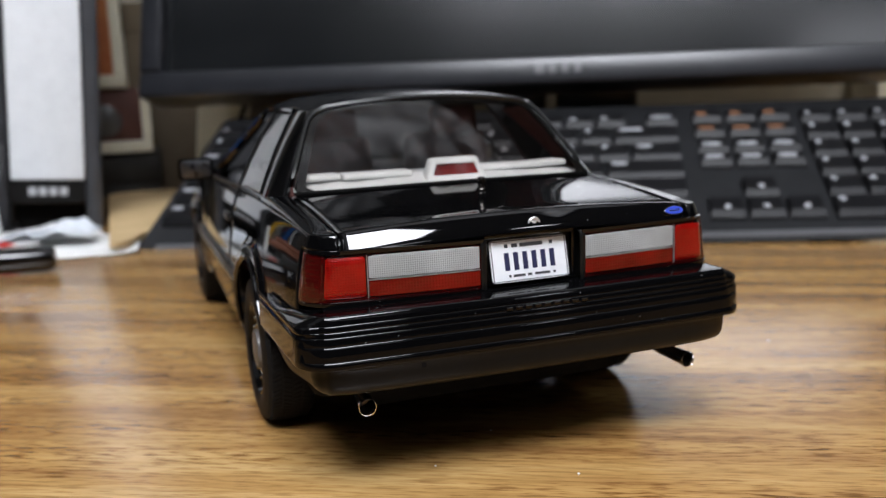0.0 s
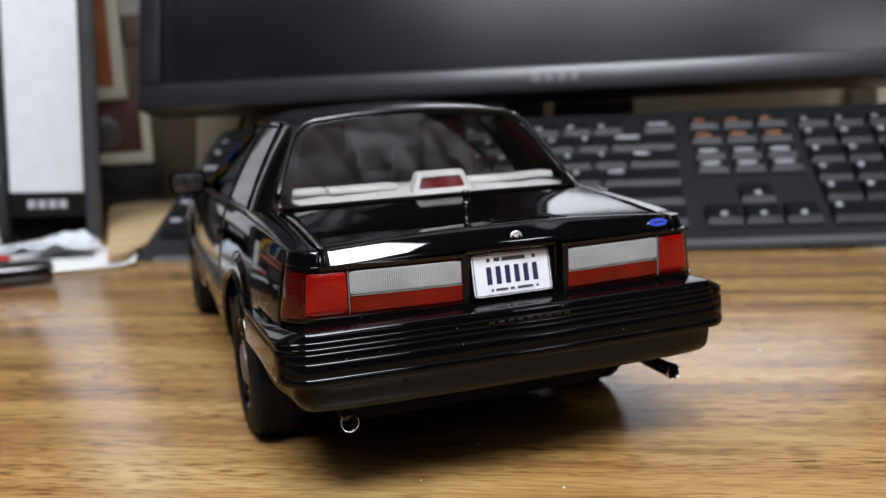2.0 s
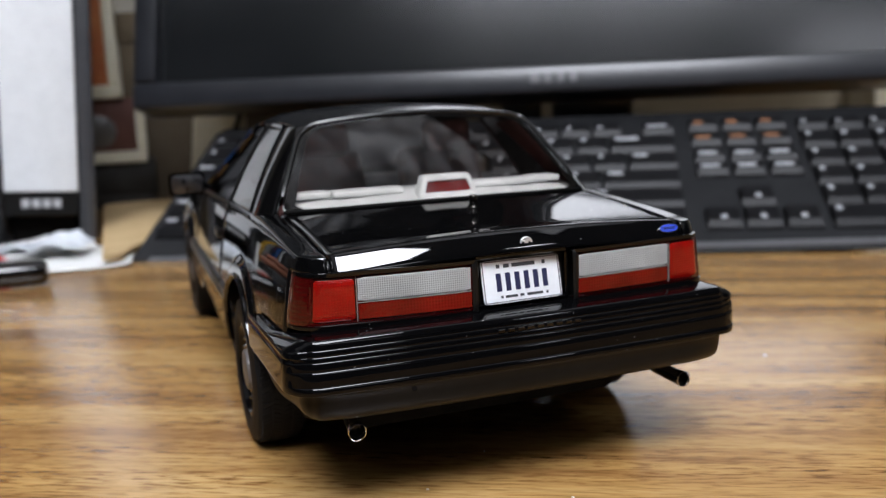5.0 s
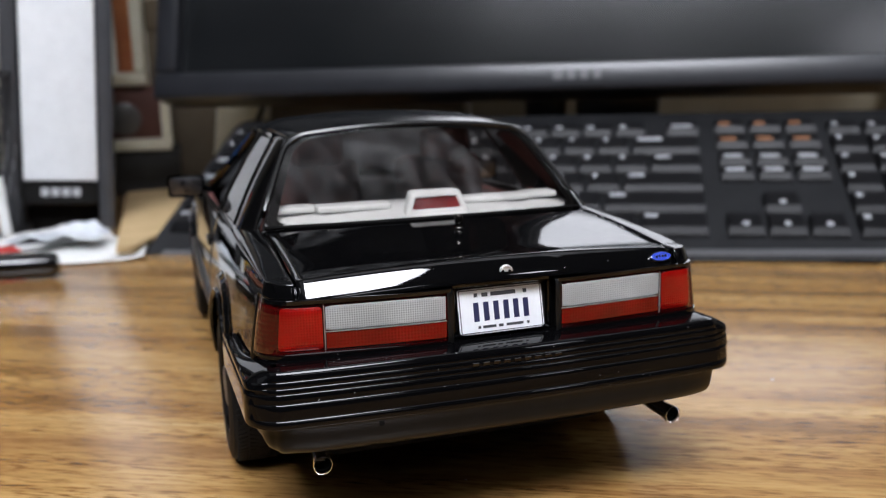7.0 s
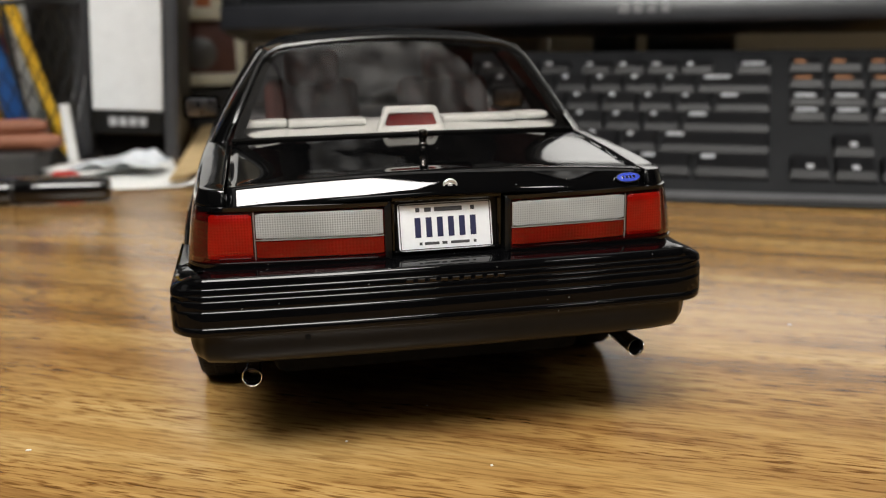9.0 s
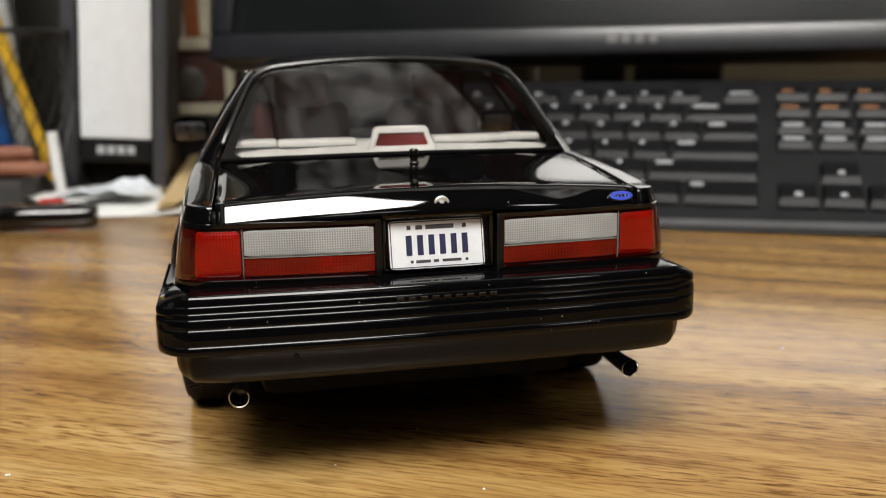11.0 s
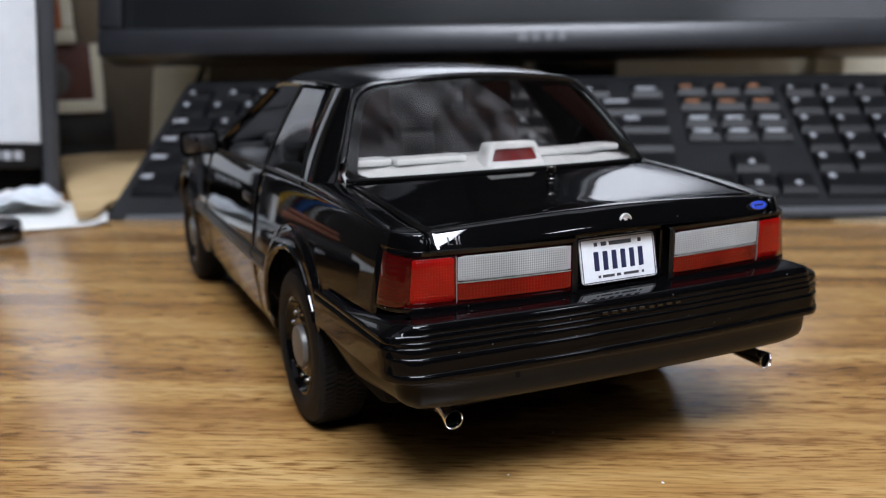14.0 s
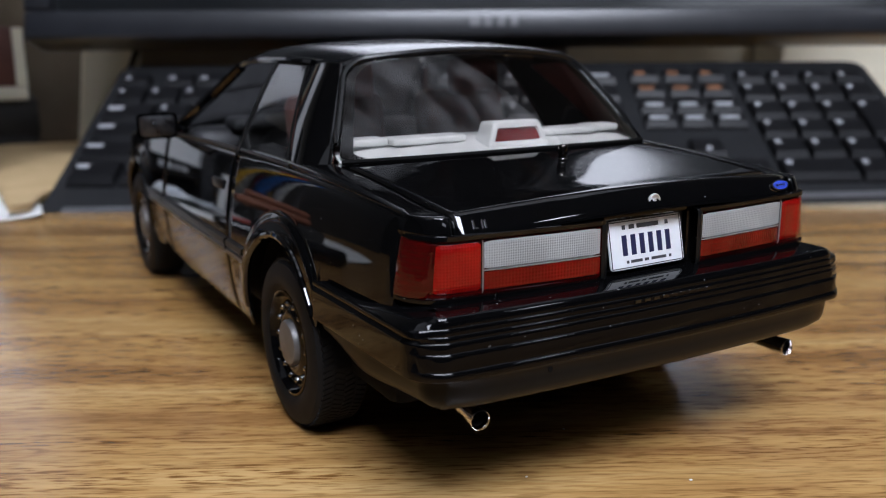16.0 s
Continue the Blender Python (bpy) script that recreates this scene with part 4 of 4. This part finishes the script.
qs = span(-1, -0.72, 14) + span(-0.72, -0.5, 14)[1:] + span(-0.5, 0.5, 36)[1:] + span(0.5, 0.72, 14)[1:] + span(0.72, 1, 14)[1:]
part("rear_bumper", grid(bumper, qs, range(BUMPER_LOW + 1)), COVER, car, "gloss black ribbed rear bumper cover", sharp=40)
part("rear_valance", grid(bumper, qs, range(BUMPER_LOW, len(BUMPER))), VALANCE, car, "satin black lower apron", sharp=40)
y = bumper(-0.302, BUMPER_LOW + 3)[1]
part("apron_hole", turned([(-0.1, 0.5), (-0.14, 0.42), (0.05, 0.33), (0.4, 0.0)], 16, "Y", (-25.6, y - 0.05, 27.3)), UNDER, car, "small round hole in the apron")
# raised lettering strip below the plate, as plain bars
b = bmesh.new()
for i in range(9):
    box((-8.0 + i * 2.0, 5.05, 35.65), (1.3, 0.35, 0.7), 0.1, 1, b)
part("bumper_lettering", b, PAINT, car, "small raised bars")


# number plate with plain bars for its writing
pl = empty("number_plate", pose(-0.0003, 0.0116, 0.0392, 90 - 12, 0, 1.5))
pl.parent = car
part("plate_sheet", slab([(x * 1.0, y + 4.25) for x, y in oval(8.45, 4.2, 48, 0.1)], 0.35, pose(0, 0, 0)), PLATE, pl, smooth=False)
b = bmesh.new()
W_, H_ = 8.15, 3.95
for x, y, w, h in ((0, 4.25 + H_, 2 * W_, 0.16), (0, 4.25 - H_, 2 * W_, 0.16), (-W_, 4.25, 0.16, 2 * H_), (W_, 4.25, 0.16, 2 * H_)):
    box((x, y, 0.38), (w, h, 0.12), bm=b)
part("border", b, INKDARK, pl, smooth=False)
for i in range(6):
    part("number_bar", box((-5.0 + i * 2.0, 4.1, 0.38), (1.05, 3.5, 0.12)), INK, pl, smooth=False)
b = bmesh.new()
for x, w in ((-4.9, 0.7), (-3.1, 1.2), (0.6, 5.0), (5.0, 0.7)):
    box((x, 7.2, 0.38), (w, 0.75, 0.1), bm=b)
for x, w in ((-4.6, 0.5), (-2.6, 2.6), (-0.3, 0.9), (2.5, 3.4), (5.2, 0.5)):
    box((x, 1.25, 0.38), (w, 0.5, 0.1), bm=b)
part("small_print", b, INKDARK, pl, smooth=False)
b = bmesh.new()
for x, z, w, h in ((0, 48.4, 20, 0.9), (0, 38.9, 19.5, 0.8), (-9.6, 43.5, 0.8, 9), (9.6, 43.5, 0.8, 9)):
    box((x, 13.0, z), (w, 1.6, h), 0.25, 1, b)
part("plate_recess", b, PAINT, car)

# badges, lock and aerial on the lid
b = turned([(0, 0), (0, 1.35), (-0.3, 1.35), (-0.42, 1.15), (-0.32, 0.95), (-0.2, 0.85), (-0.22, 0.5), (-0.4, 0.42), (-0.42, 0)], 24, "Y", (0.5, 11.75, 50.5))
part("lock", b, SILVERMETAL, lid, "round chrome lock emblem")
part("lock_tab", box((2.1, 11.55, 49.75), (0.6, 0.4, 0.8), 0.2, 1), CHROME, lid)
m = pose(0.0343, 0.01385, 0.0500, 90 - 33, 0, 8)
part("badge_rim", slab(oval(2.55, 1.08, 28), 0.22, m), CHROME, lid, "oval chrome rim", smooth=False)
part("badge", slab(oval(2.35, 0.9, 28), 0.3, m), BADGE, lid, "blue oval badge", smooth=False)
b = bmesh.new()
for i in range(4):
    box((-1.15 + i * 0.75, 0.0, 0.32), (0.42, 0.5, 0.06), bm=b, m=m)
part("badge_script", b, CHROME, lid, smooth=False)
m = pose(-0.0332, 0.01375, 0.0497, 90 - 33, 0, -8)
b = bmesh.new()
for x, y, w, h in ((-1.0, 0, 0.22, 1.5), (-0.65, -0.64, 0.7, 0.22), (0.45, 0, 0.24, 1.5), (1.0, 0, 0.24, 1.5)):
    box((x, y, 0.08), (w, h, 0.14), 0.04, 1, b, m)
part("model_badge", b, CHROME, lid, "small chrome bars")
b = turned([(-0.6, 0), (-0.6, 0.95), (0.1, 0.95), (0.25, 0.8), (0.5, 0.74), (1.0, 0.74), (1.15, 0.88), (1.25, 0.92), (2.5, 0.92), (2.8, 0.75), (2.9, 0.4), (2.9, 0)], 24, "Z", (0.3, 37.3, 54.8))
part("aerial_stub", b, DARKCHROME, lid, "short dark metal aerial stub")


# greenhouse
def win_x(k):
    return 39.4 - 9.6 * k


def rear_win(i, k):
    """Rear window surface: i from -1 to 1 across, k from 0 at the base to 1 at the roof."""
    x = i * win_x(k)
    yb = 46.4 + 12.0 * abs(i) ** 2.2
    yt = 70.0 + 3.6 * i * i
    zb = 55.8 - 1.5 * i * i
    zt = 75.4 - 2.3 * i * i
    bow = 4 * k * (1 - k)
    return (x, yb + (yt - yb) * k - 0.2 * bow, zb + (zt - zb) * k + 0.5 * bow)


def win_path(inset_i, inset_k):
    """Rounded outline of the rear window in its own (i, k)."""
    out = []
    ri, rk = 0.15, 0.2
    wi, k0, k1 = 1 - inset_i, inset_k * 0.35, 1 - inset_k
    for ci, ck, a0, rr in ((wi - ri, k1 - rk, 0, 1.0), (-wi + ri, k1 - rk, 90, 1.0), (-wi + ri * 0.5, k0 + rk * 0.35, 180, 0.45), (wi - ri * 0.5, k0 + rk * 0.35, 270, 0.45)):
        rx, rz = (ri, rk) if rr == 1.0 else (ri * 0.5, rk * 0.35)
        for n in range(9):
            a = radians(a0 + 90 * n / 8)
            out.append((ci + rx * math.cos(a), ck + rz * math.sin(a)))
    full = []
    for n, p in enumerate(out):
        q = out[(n + 1) % len(out)]
        steps = max(1, int(max(abs(p[0] - q[0]) / 0.09, abs(p[1] - q[1]) / 0.09)))
        full += [(p[0] + (q[0] - p[0]) * m_ / steps, p[1] + (q[1] - p[1]) * m_ / steps) for m_ in range(steps)]
    return full


def win_ring(path, shrink, lift=0.0):
    pts = []
    for i, k in path:
        x, y, z = rear_win(i * shrink, 0.5 + (k - 0.5) * shrink)
        pts.append((x, y - lift * 0.6, z + lift * 0.8))
    return pts


P0, P1 = win_path(0.0, 0.0), win_path(0.035, 0.03)
part("rear_window", grid(lambda n, r: win_ring(P1, r)[int(n)], range(len(P1)), [1.0, 0.85, 0.65, 0.45, 0.25, 0.08, 0.0], closed=True), GLASS_REAR, car, "tinted rear window glass")
bm = grid(lambda n, r: win_ring(P1, r, -0.2)[int(n)], range(len(P1)), [1.0, 0.97, 0.94], closed=True)
low = [f for f in bm.faces if f.calc_center_median().z < 0.0573 and abs(f.calc_center_median().x) < 0.0335]
bmesh.ops.delete(bm, geom=low, context="FACES")
part("window_border", bm, UNDER, car, "black ceramic border of the rear window")
SEAL = [(x, y, z - 0.75 * (1 - ease(z, 55.0, 57.5))) for x, y, z in win_ring(P0, 0.985)]
keep = [z > 57.0 for x, y, z in SEAL]
first = next(i for i in range(len(SEAL)) if keep[i] and not keep[i - 1])
SEAL = [SEAL[(first + i) % len(SEAL)] for i in range(sum(keep))]
part("rear_window_seal", tube(SEAL, [0.35 + 0.45 * ease(z, 56.8, 59.0) for x, y, z in SEAL], 8), EDGE, car, "gloss black window moulding")
base = [rear_win(i * 0.955, -0.005) for i in span(-1, 1, 40)]
part("window_base_moulding", tube([(x, y - 0.3, z + 0.25) for x, y, z in base], 0.5, 8), UNDER, car, "black moulding under the rear window")
ROOF_Y0, ROOF_Y1 = 69.4, 148.0
QTR_TOP = 90.5   # rear upper corner of the quarter window


def cant(y):
    """Edge of the roof along the side."""
    return (table(y, [(70, 30.2), (90, 30.7), (110, 30.9), (135, 30.3), (148, 29.2)]), table(y, [(70, 72.0), (90, 73.0), (110, 73.2), (135, 72.4), (148, 70.2)]))


def roof(i, k):
    e = abs(i)
    y = ROOF_Y0 + 4.0 * i * i + (ROOF_Y1 - ROOF_Y0 - 8.0 * i * i) * k
    hw, ze = cant(y)
    zc = table(k, [(0, 75.3), (0.12, 76.6), (0.3, 77.3), (0.5, 77.5), (0.75, 76.8), (1, 74.6)])
    g = 0.5 * e * e + 0.5 * max(0.0, (e - 0.72) / 0.28) ** 2
    return (i * hw, y, zc + (ze - zc) * g)


part("roof", grid(roof, span(-1, 1, 44), span(0, 1, 28)), PAINT, car, "gloss black roof", solid=0.0009)

for s in (-1, 1):
    # quarter window
    def qw(a, k):
        bot = Vector((44.3, 70.3 + 32.0 * a, 52.1 - 0.7 * a))
        ct = cant(QTR_TOP + 17.5 * a)
        top = Vector((ct[0] + 0.1, QTR_TOP + 17.5 * a, ct[1] - 0.4))
        p = bot + (top - bot) * k
        return (s * (p.x + 1.0 * (a - 0.5) + 0.7 * math.sin(math.pi * k)), p.y, p.z)

    # rear pillar, from the rear window's edge to the quarter window
    def cpillar(t, k):
        x, y, z = rear_win(1.0, t)
        a = Vector((x + 0.15, y - 0.1, z + 0.1))
        b = Vector(qw(-0.012, t))
        b.x = abs(b.x)
        p = a.lerp(b, k)
        p += Vector((0.72, -0.38, 0.58)) * (math.sin(math.pi * k) * (1.3 - 0.4 * t))
        return (s * p.x, p.y, p.z)

    def pillar_inside(t, k):
        x, y, z = cpillar(t, k)
        return (x - s * 1.6, y + 1.0, z - 1.2)
    part("rear_pillar", grid(cpillar, span(-0.07, 1, 26), span(0, 1, 20)), PAINT, car, solid=0.0009)
    part("pillar_trim", grid(pillar_inside, span(0.0, 0.97, 14), span(0.06, 0.97, 8)), SEAT, car, "maroon inner pillar trim")
    part("quarter_glass", grid(qw, span(0.04, 0.97, 8), span(0.04, 0.96, 10)), GLASS_SIDE, car, "quarter window glass")
    edge = [qw(a, 0.02) for a in span(0.03, 0.98, 8)] + [qw(0.98, k) for k in span(0.02, 0.98, 8)[1:]] + [qw(a, 0.98) for a in span(0.98, 0.03, 6)[1:]] + [qw(0.03, k) for k in span(0.98, 0.02, 8)[1:-1]]
    part("quarter_window_seal", tube(edge, 0.32, 8, closed=True), UNDER, car)
    part("quarter_window_trim", tube([qw(1.0, k) for k in span(0.0, 1.0, 8)], 0.5, 6), CHROME, car, "thin bright strip")
    # roof rail and windscreen pillar
    rail = [(s * (cant(y)[0] - 0.2), y, cant(y)[1] - 0.3) for y in span(88, 148, 16)]
    part("roof_rail", tube(rail, 0.9, 8), PAINT, car)
    part("front_pillar", tube([(s * 29.0, 147, 70.2), (s * 33.5, 156, 63.5), (s * 38.5, 168, 56), (s * 41.5, 176, 51)], [1.5, 1.6, 1.7, 1.8], 8), PAINT, car)
    part("door_sill_trim", tube([(s * (side_x(y, belt(y)) - 0.2), y, belt(y) + 0.2) for y in span(70, 172, 26)], 0.55, 6), TRIM, car)
    # handle, mirror
    part("door_handle", box((s * (side_x(112, 44) + 0.1), 112, 44), (1.0, 8.5, 2.4), 0.5, 2), TRIM, car)
    mir = empty("side_mirror")
    mir.parent = car
    mb_ = bmesh.new()
    prof = [(0.0, 1.0), (1.0, 0.96), (3.0, 0.86), (5.0, 0.66), (6.2, 0.4)]
    rings = []
    for dy, k in prof:
        rings.append([(s * 50.6 + x * k, 158.5 + dy, 54.1 + z * k) for x, z in oval(5.7, 3.6, 24, 0.28)])
    rv = [[mb_.verts.new(Vector(p) * MM) for p in r] for r in rings]
    for p, q in zip(rv, rv[1:]):
        for i in range(24):
            mb_.faces.new((p[i], p[(i + 1) % 24], q[(i + 1) % 24], q[i]))
    mb_.faces.new(rv[-1])
    part("mirror_shell", mb_, PAINT, mir)
    ring_ = oval(4.9, 2.9, 24, 0.28)
    part("mirror_glass", grid(lambda n, r: (s * 50.6 + ring_[int(n)][0] * r, 158.35 - 0.3 * (1 - r * r), 54.1 + ring_[int(n)][1] * r), range(24), (1.0, 0.85, 0.65, 0.45, 0.25, 0.02), closed=True), MIRROR, mir, "dull silvered mirror glass")
    part("mirror_arm", tube([(s * 43.0, 163, 51.6), (s * 47.0, 162.5, 53.0), (s * 50.0, 162, 53.6)], [2.0, 1.7, 1.5], 10), PAINT, mir)

# windscreen, bonnet, nose
part("windscreen", grid(lambda i, k: (i * (41 - 12 * k), 178 - 32 * k + 4 * (1 - i * i) * (1 - 0.3 * k), 50.8 + 21.5 * k + 2.2 * k * (1 - i * i) + 1.0 * math.sin(math.pi * k)), span(-0.97, 0.97, 16), span(0.02, 0.98, 10)), GLASS_SIDE, car, "windscreen glass")
part("bonnet", grid(lambda i, k: (i * (side_x(178 + 66 * k, belt(178 + 66 * k))), 178 + 66 * k + 4 * (1 - i * i), belt(178 + 66 * k) + 2.6 * (1 - i * i) ** 0.8), span(-1, 1, 24), span(0, 1, 14)), PAINT, car, solid=0.0008)
part("front_bumper", grid(lambda i, z: (i * (46 - 3.0 * ((z - 30) / 16) ** 2), 246 + 7.0 * (1 - abs(i) ** 2.6) - 9 * abs(i) ** 6 - 0.02 * (z - 28) ** 2, z), span(-1, 1, 30), span(13, 45, 14)), PAINT, car, solid=0.001)

# exhaust pipes
for s in (-1, 1):
    ex = empty("exhaust_pipe")
    ex.parent = car
    tip_z = 18.75 - 0.35 * s    # the two tips sit a little unevenly
    part("pipe", tube([(s * 33.0, 46, 19.5), (s * 34.0, 30, 19.2), (s * 35.2, 13, tip_z)], [1.3, 1.3, 1.35], 16), DARKCHROME, ex)
    d = Vector((s * 1.2, -17, -0.6)).normalized()
    rings = []
    e = bmesh.new()
    side = d.cross(Vector((0, 0, 1))).normalized()
    upv = side.cross(d)
    for along, r in ((-6.0, 1.4), (1.0, 1.55), (3.0, 1.75), (3.25, 1.72), (3.3, 1.6), (3.1, 1.45), (2.2, 1.42)):
        c = Vector((s * 35.2, 13, tip_z)) + d * along
        rings.append([e.verts.new((c + (side * math.cos(2 * math.pi * k / 24) + upv * math.sin(2 * math.pi * k / 24)) * r) * MM) for k in range(24)])
    for p, q in zip(rings, rings[1:]):
        for k in range(24):
            e.faces.new((p[k], p[(k + 1) % 24], q[(k + 1) % 24], q[k]))
    part("tip", e, CHROME, ex, "chrome exhaust tip")
    c0 = Vector((s * 35.2, 13, tip_z))
    part("bore", tube([c0 + d * 2.4, c0 + d * -4.0, c0 + d * -4.1], [1.44, 1.3, 0.05], 20, caps=False), UNDER, ex, "dark hollow of the pipe")

# cabin: shelf, raised brake light, seats, dashboard
part("parcel_shelf", grid(lambda i, k: (i * (37.5 - 2 * k), 47.4 + 11.0 * abs(i) ** 2.2 + (20.5 - 9 * i * i) * k, 55.55 - 1.0 * i * i * (1 - k) + 2.0 * k), span(-1, 1, 20), [0, 0.06, 0.12, 0.18, 0.25, 0.5, 0.75, 1]), GREY_PLASTIC, car, "pale grey parcel shelf", solid=0.001)
for x, w in ((-30.7, 9.8), (-17.1, 17.0), (17.1, 17.0), (29.8, 8.0)):
    part("seat_top_roll", box((x, 60.6 + 0.003 * x * x, 57.5), (w, 5.6, 1.5), 0.5, 3), GREY_PLASTIC, car, "pale grey padded roll")
hb = empty("brake_light")
hb.parent = car


def hood_ring(half_low, half_top, z0, z1, y0, y1, r, n=6):
    """Rounded trapezoid standing across the car, in millimetres."""
    out = []
    for sx, sz, a0 in ((1, 1, 0), (-1, 1, 90), (-1, -1, 180), (1, -1, 270)):
        hw, z = (half_top, z1 - r) if sz > 0 else (half_low, z0 + r)
        for k in range(n + 1):
            a = radians(a0 + 90 * k / n)
            zz = z + r * math.sin(a)
            out.append((0.5 + sx * (hw - r) + r * math.cos(a), y0 + (y1 - y0) * (zz - z0) / (z1 - z0), zz))
    return out


HOOD = [hood_ring(6.2, 5.0, 55.0, 60.6, 60.5, 60.0, 1.0), hood_ring(7.3, 6.0, 54.9, 61.0, 55.0, 55.8, 1.3), hood_ring(7.45, 6.1, 54.9, 61.1, 52.6, 53.9, 1.4),
        hood_ring(7.3, 5.95, 55.0, 60.95, 52.2, 53.5, 1.35), hood_ring(6.9, 5.55, 55.5, 60.55, 52.1, 53.4, 1.1), hood_ring(5.9, 5.1, 56.75, 59.75, 52.5, 53.2, 0.55), hood_ring(5.6, 4.9, 56.95, 59.55, 53.2, 53.9, 0.45)]
h = grid(lambda i, k: HOOD[int(i)][int(k) % 28], range(len(HOOD)), range(29))
part("housing", h, GREY_PLASTIC, hb, "pale grey brake light housing", sharp=60)
part("lens", grid(lambda i, k: hood_ring(5.65 * i, 4.95 * i, 58.25 - 1.3 * i, 58.25 + 1.3 * i, 53.45 - 0.35 * i, 53.45 + 0.35 * i, 0.45 * i)[int(k) % 28], (1.0, 0.7, 0.35, 0.02), range(29)), RED_DARK, hb, "dark red lens")

for x in (-18, 18):
    seat = empty("front_seat")
    seat.parent = car
    part("backrest", box((0, 0, 0), (25, 8, 36), 3, 3, m=pose(x * MM, 0.104, 0.047, -14, 0, 0)), SEAT, seat)
    part("headrest", box((0, 0, 0), (14, 5, 9), 2, 3, m=pose(x * MM, 0.100, 0.068, -8, 0, 0)), SEAT, seat)
    part("cushion", box((x, 122, 29), (25, 30, 9), 3, 3), SEAT, seat)
part("rear_seat", box((0, 0, 0), (68, 9, 24), 3, 3, m=pose(0, 0.071, 0.0432, -16, 0, 0)), SEAT, car)
part("dashboard", box((0, 170, 46), (78, 18, 12), 4, 3), DASH, car)
part("instrument_hood", box((-18, 164, 53), (22, 10, 4.5), 2, 3), DASH, car)
part("steering_wheel", tube([(-18 + 9.5 * math.cos(a), 150 + 3 * math.sin(a), 50 + 9.0 * math.sin(a)) for a in span(0, 2 * math.pi, 28)[:-1]], 0.9, 8, closed=True), DASH, car)
part("steering_boss", tube([(-18, 151, 50), (-18, 163, 47)], [2.6, 1.6], 12), DASH, car)
part("cabin_floor", box((0, 120, 24), (78, 110, 3), 0.5, 1), SEAT, car)
for s in (-1, 1):
    part("door_card", box((s * 43.0, 136, 40), (1.6, 64, 22), 0.5, 1), SEAT, car)
    part("quarter_trim", box((s * 40.5, 84, 44), (1.6, 28, 16), 0.5, 1), SEAT, car)


# wheels
def wheel(x, y, s):
    w = empty("wheel", pose(x * MM, y * MM, AXLE_Z * MM, 0, 0, 0 if s > 0 else 180))
    w.parent = car
    R = TYRE_R
    prof = [(-11.0, 10.6), (-11.3, 13), (-10.9, 16.2), (-9.6, 17.1), (-5.5, 17.35), (-1.6, 17.1), (-0.3, 16.4), (0.25, 14.6), (0.3, 12.6), (-0.2, 11.2), (-0.9, 10.6), (-11.0, 10.6)]
    tyre = part("tyre", turned(prof, 64, caps=False), RUBBER, w, "black rubber tyre")
    tr = bmesh.new()
    n = 86
    for row, (xc, wd) in enumerate(((-9.0, 2.1), (-6.7, 2.0), (-4.4, 2.0), (-2.2, 2.1))):
        for k in range(n):
            a = 2 * math.pi * (k + 0.5 * (row % 2)) / n
            m_ = Matrix.Rotation(a, 4, "X") @ Matrix.Translation(Vector((xc, 0, 17.25 if row in (1, 2) else 17.12)) * MM) @ Matrix.Rotation(radians(18 if row % 2 else -18), 4, "Z")
            box((0, 0, 0), (wd, 0.8, 0.5), m=m_, bm=tr)
    part("tread", tr, RUBBER, tyre, smooth=False)
    rim = part("rim", turned([(-10.6, 10.5), (-0.9, 10.75), (-0.2, 10.9), (-0.1, 10.4), (-0.8, 10.1), (-1.5, 9.7), (-1.9, 9.1), (-1.9, 8.6), (-1.5, 7.2), (-1.0, 6.2), (-0.9, 5.4), (-1.2, 4.8), (-1.6, 4.4), (-1.6, 0)], 48), COVER, w, "gloss black steel rim")
    for k in range(14):
        a = 2 * math.pi * k / 14
        c = Vector((-2.0, 7.9 * math.cos(a), 7.9 * math.sin(a)))
        part("wheel_nut", turned([(0, 0.7), (0.7, 0.66), (1.05, 0.5), (1.2, 0.25), (1.22, 0)], 12, "X", c), STUD, rim, "small bright stud")
    part("hub_cap", turned([(-2.7, 4.75), (-0.6, 4.7), (-0.1, 4.4), (0.1, 3.4), (0.15, 0)], 36), HUBGREY, w, "plain grey hub cap")
    return w


for s in (-1, 1):
    for y in (REAR_AXLE, FRONT_AXLE):
        wheel(s * 48.2, y, s)

for ob in car.children:
    if ob.data and ob.data.materials and ob.data.materials[0] in (GLASS_REAR, GLASS_SIDE):
        ob.visible_shadow = False


# lint and crumbs on the desk
rnd = random.Random(7)
bm = bmesh.new()
for x, y in ((101.3, 62.3), (6.0, 4.5), (-78.9, 30.4)):
    for k in range(3):
        d = 0.0 if k == 0 else 1.0
        w = 0.5 if k == 0 else 0.22
        box((x + d * rnd.uniform(-45, 45), y + d * rnd.uniform(-25, 40), 0.12), (w * rnd.uniform(0.8, 2.0), w, 0.18), 0.05, 1, bm, None)
tagged(part("lint", bm, PAPER), "tiny white specks of lint on the desk", "lint", kind="stuff")
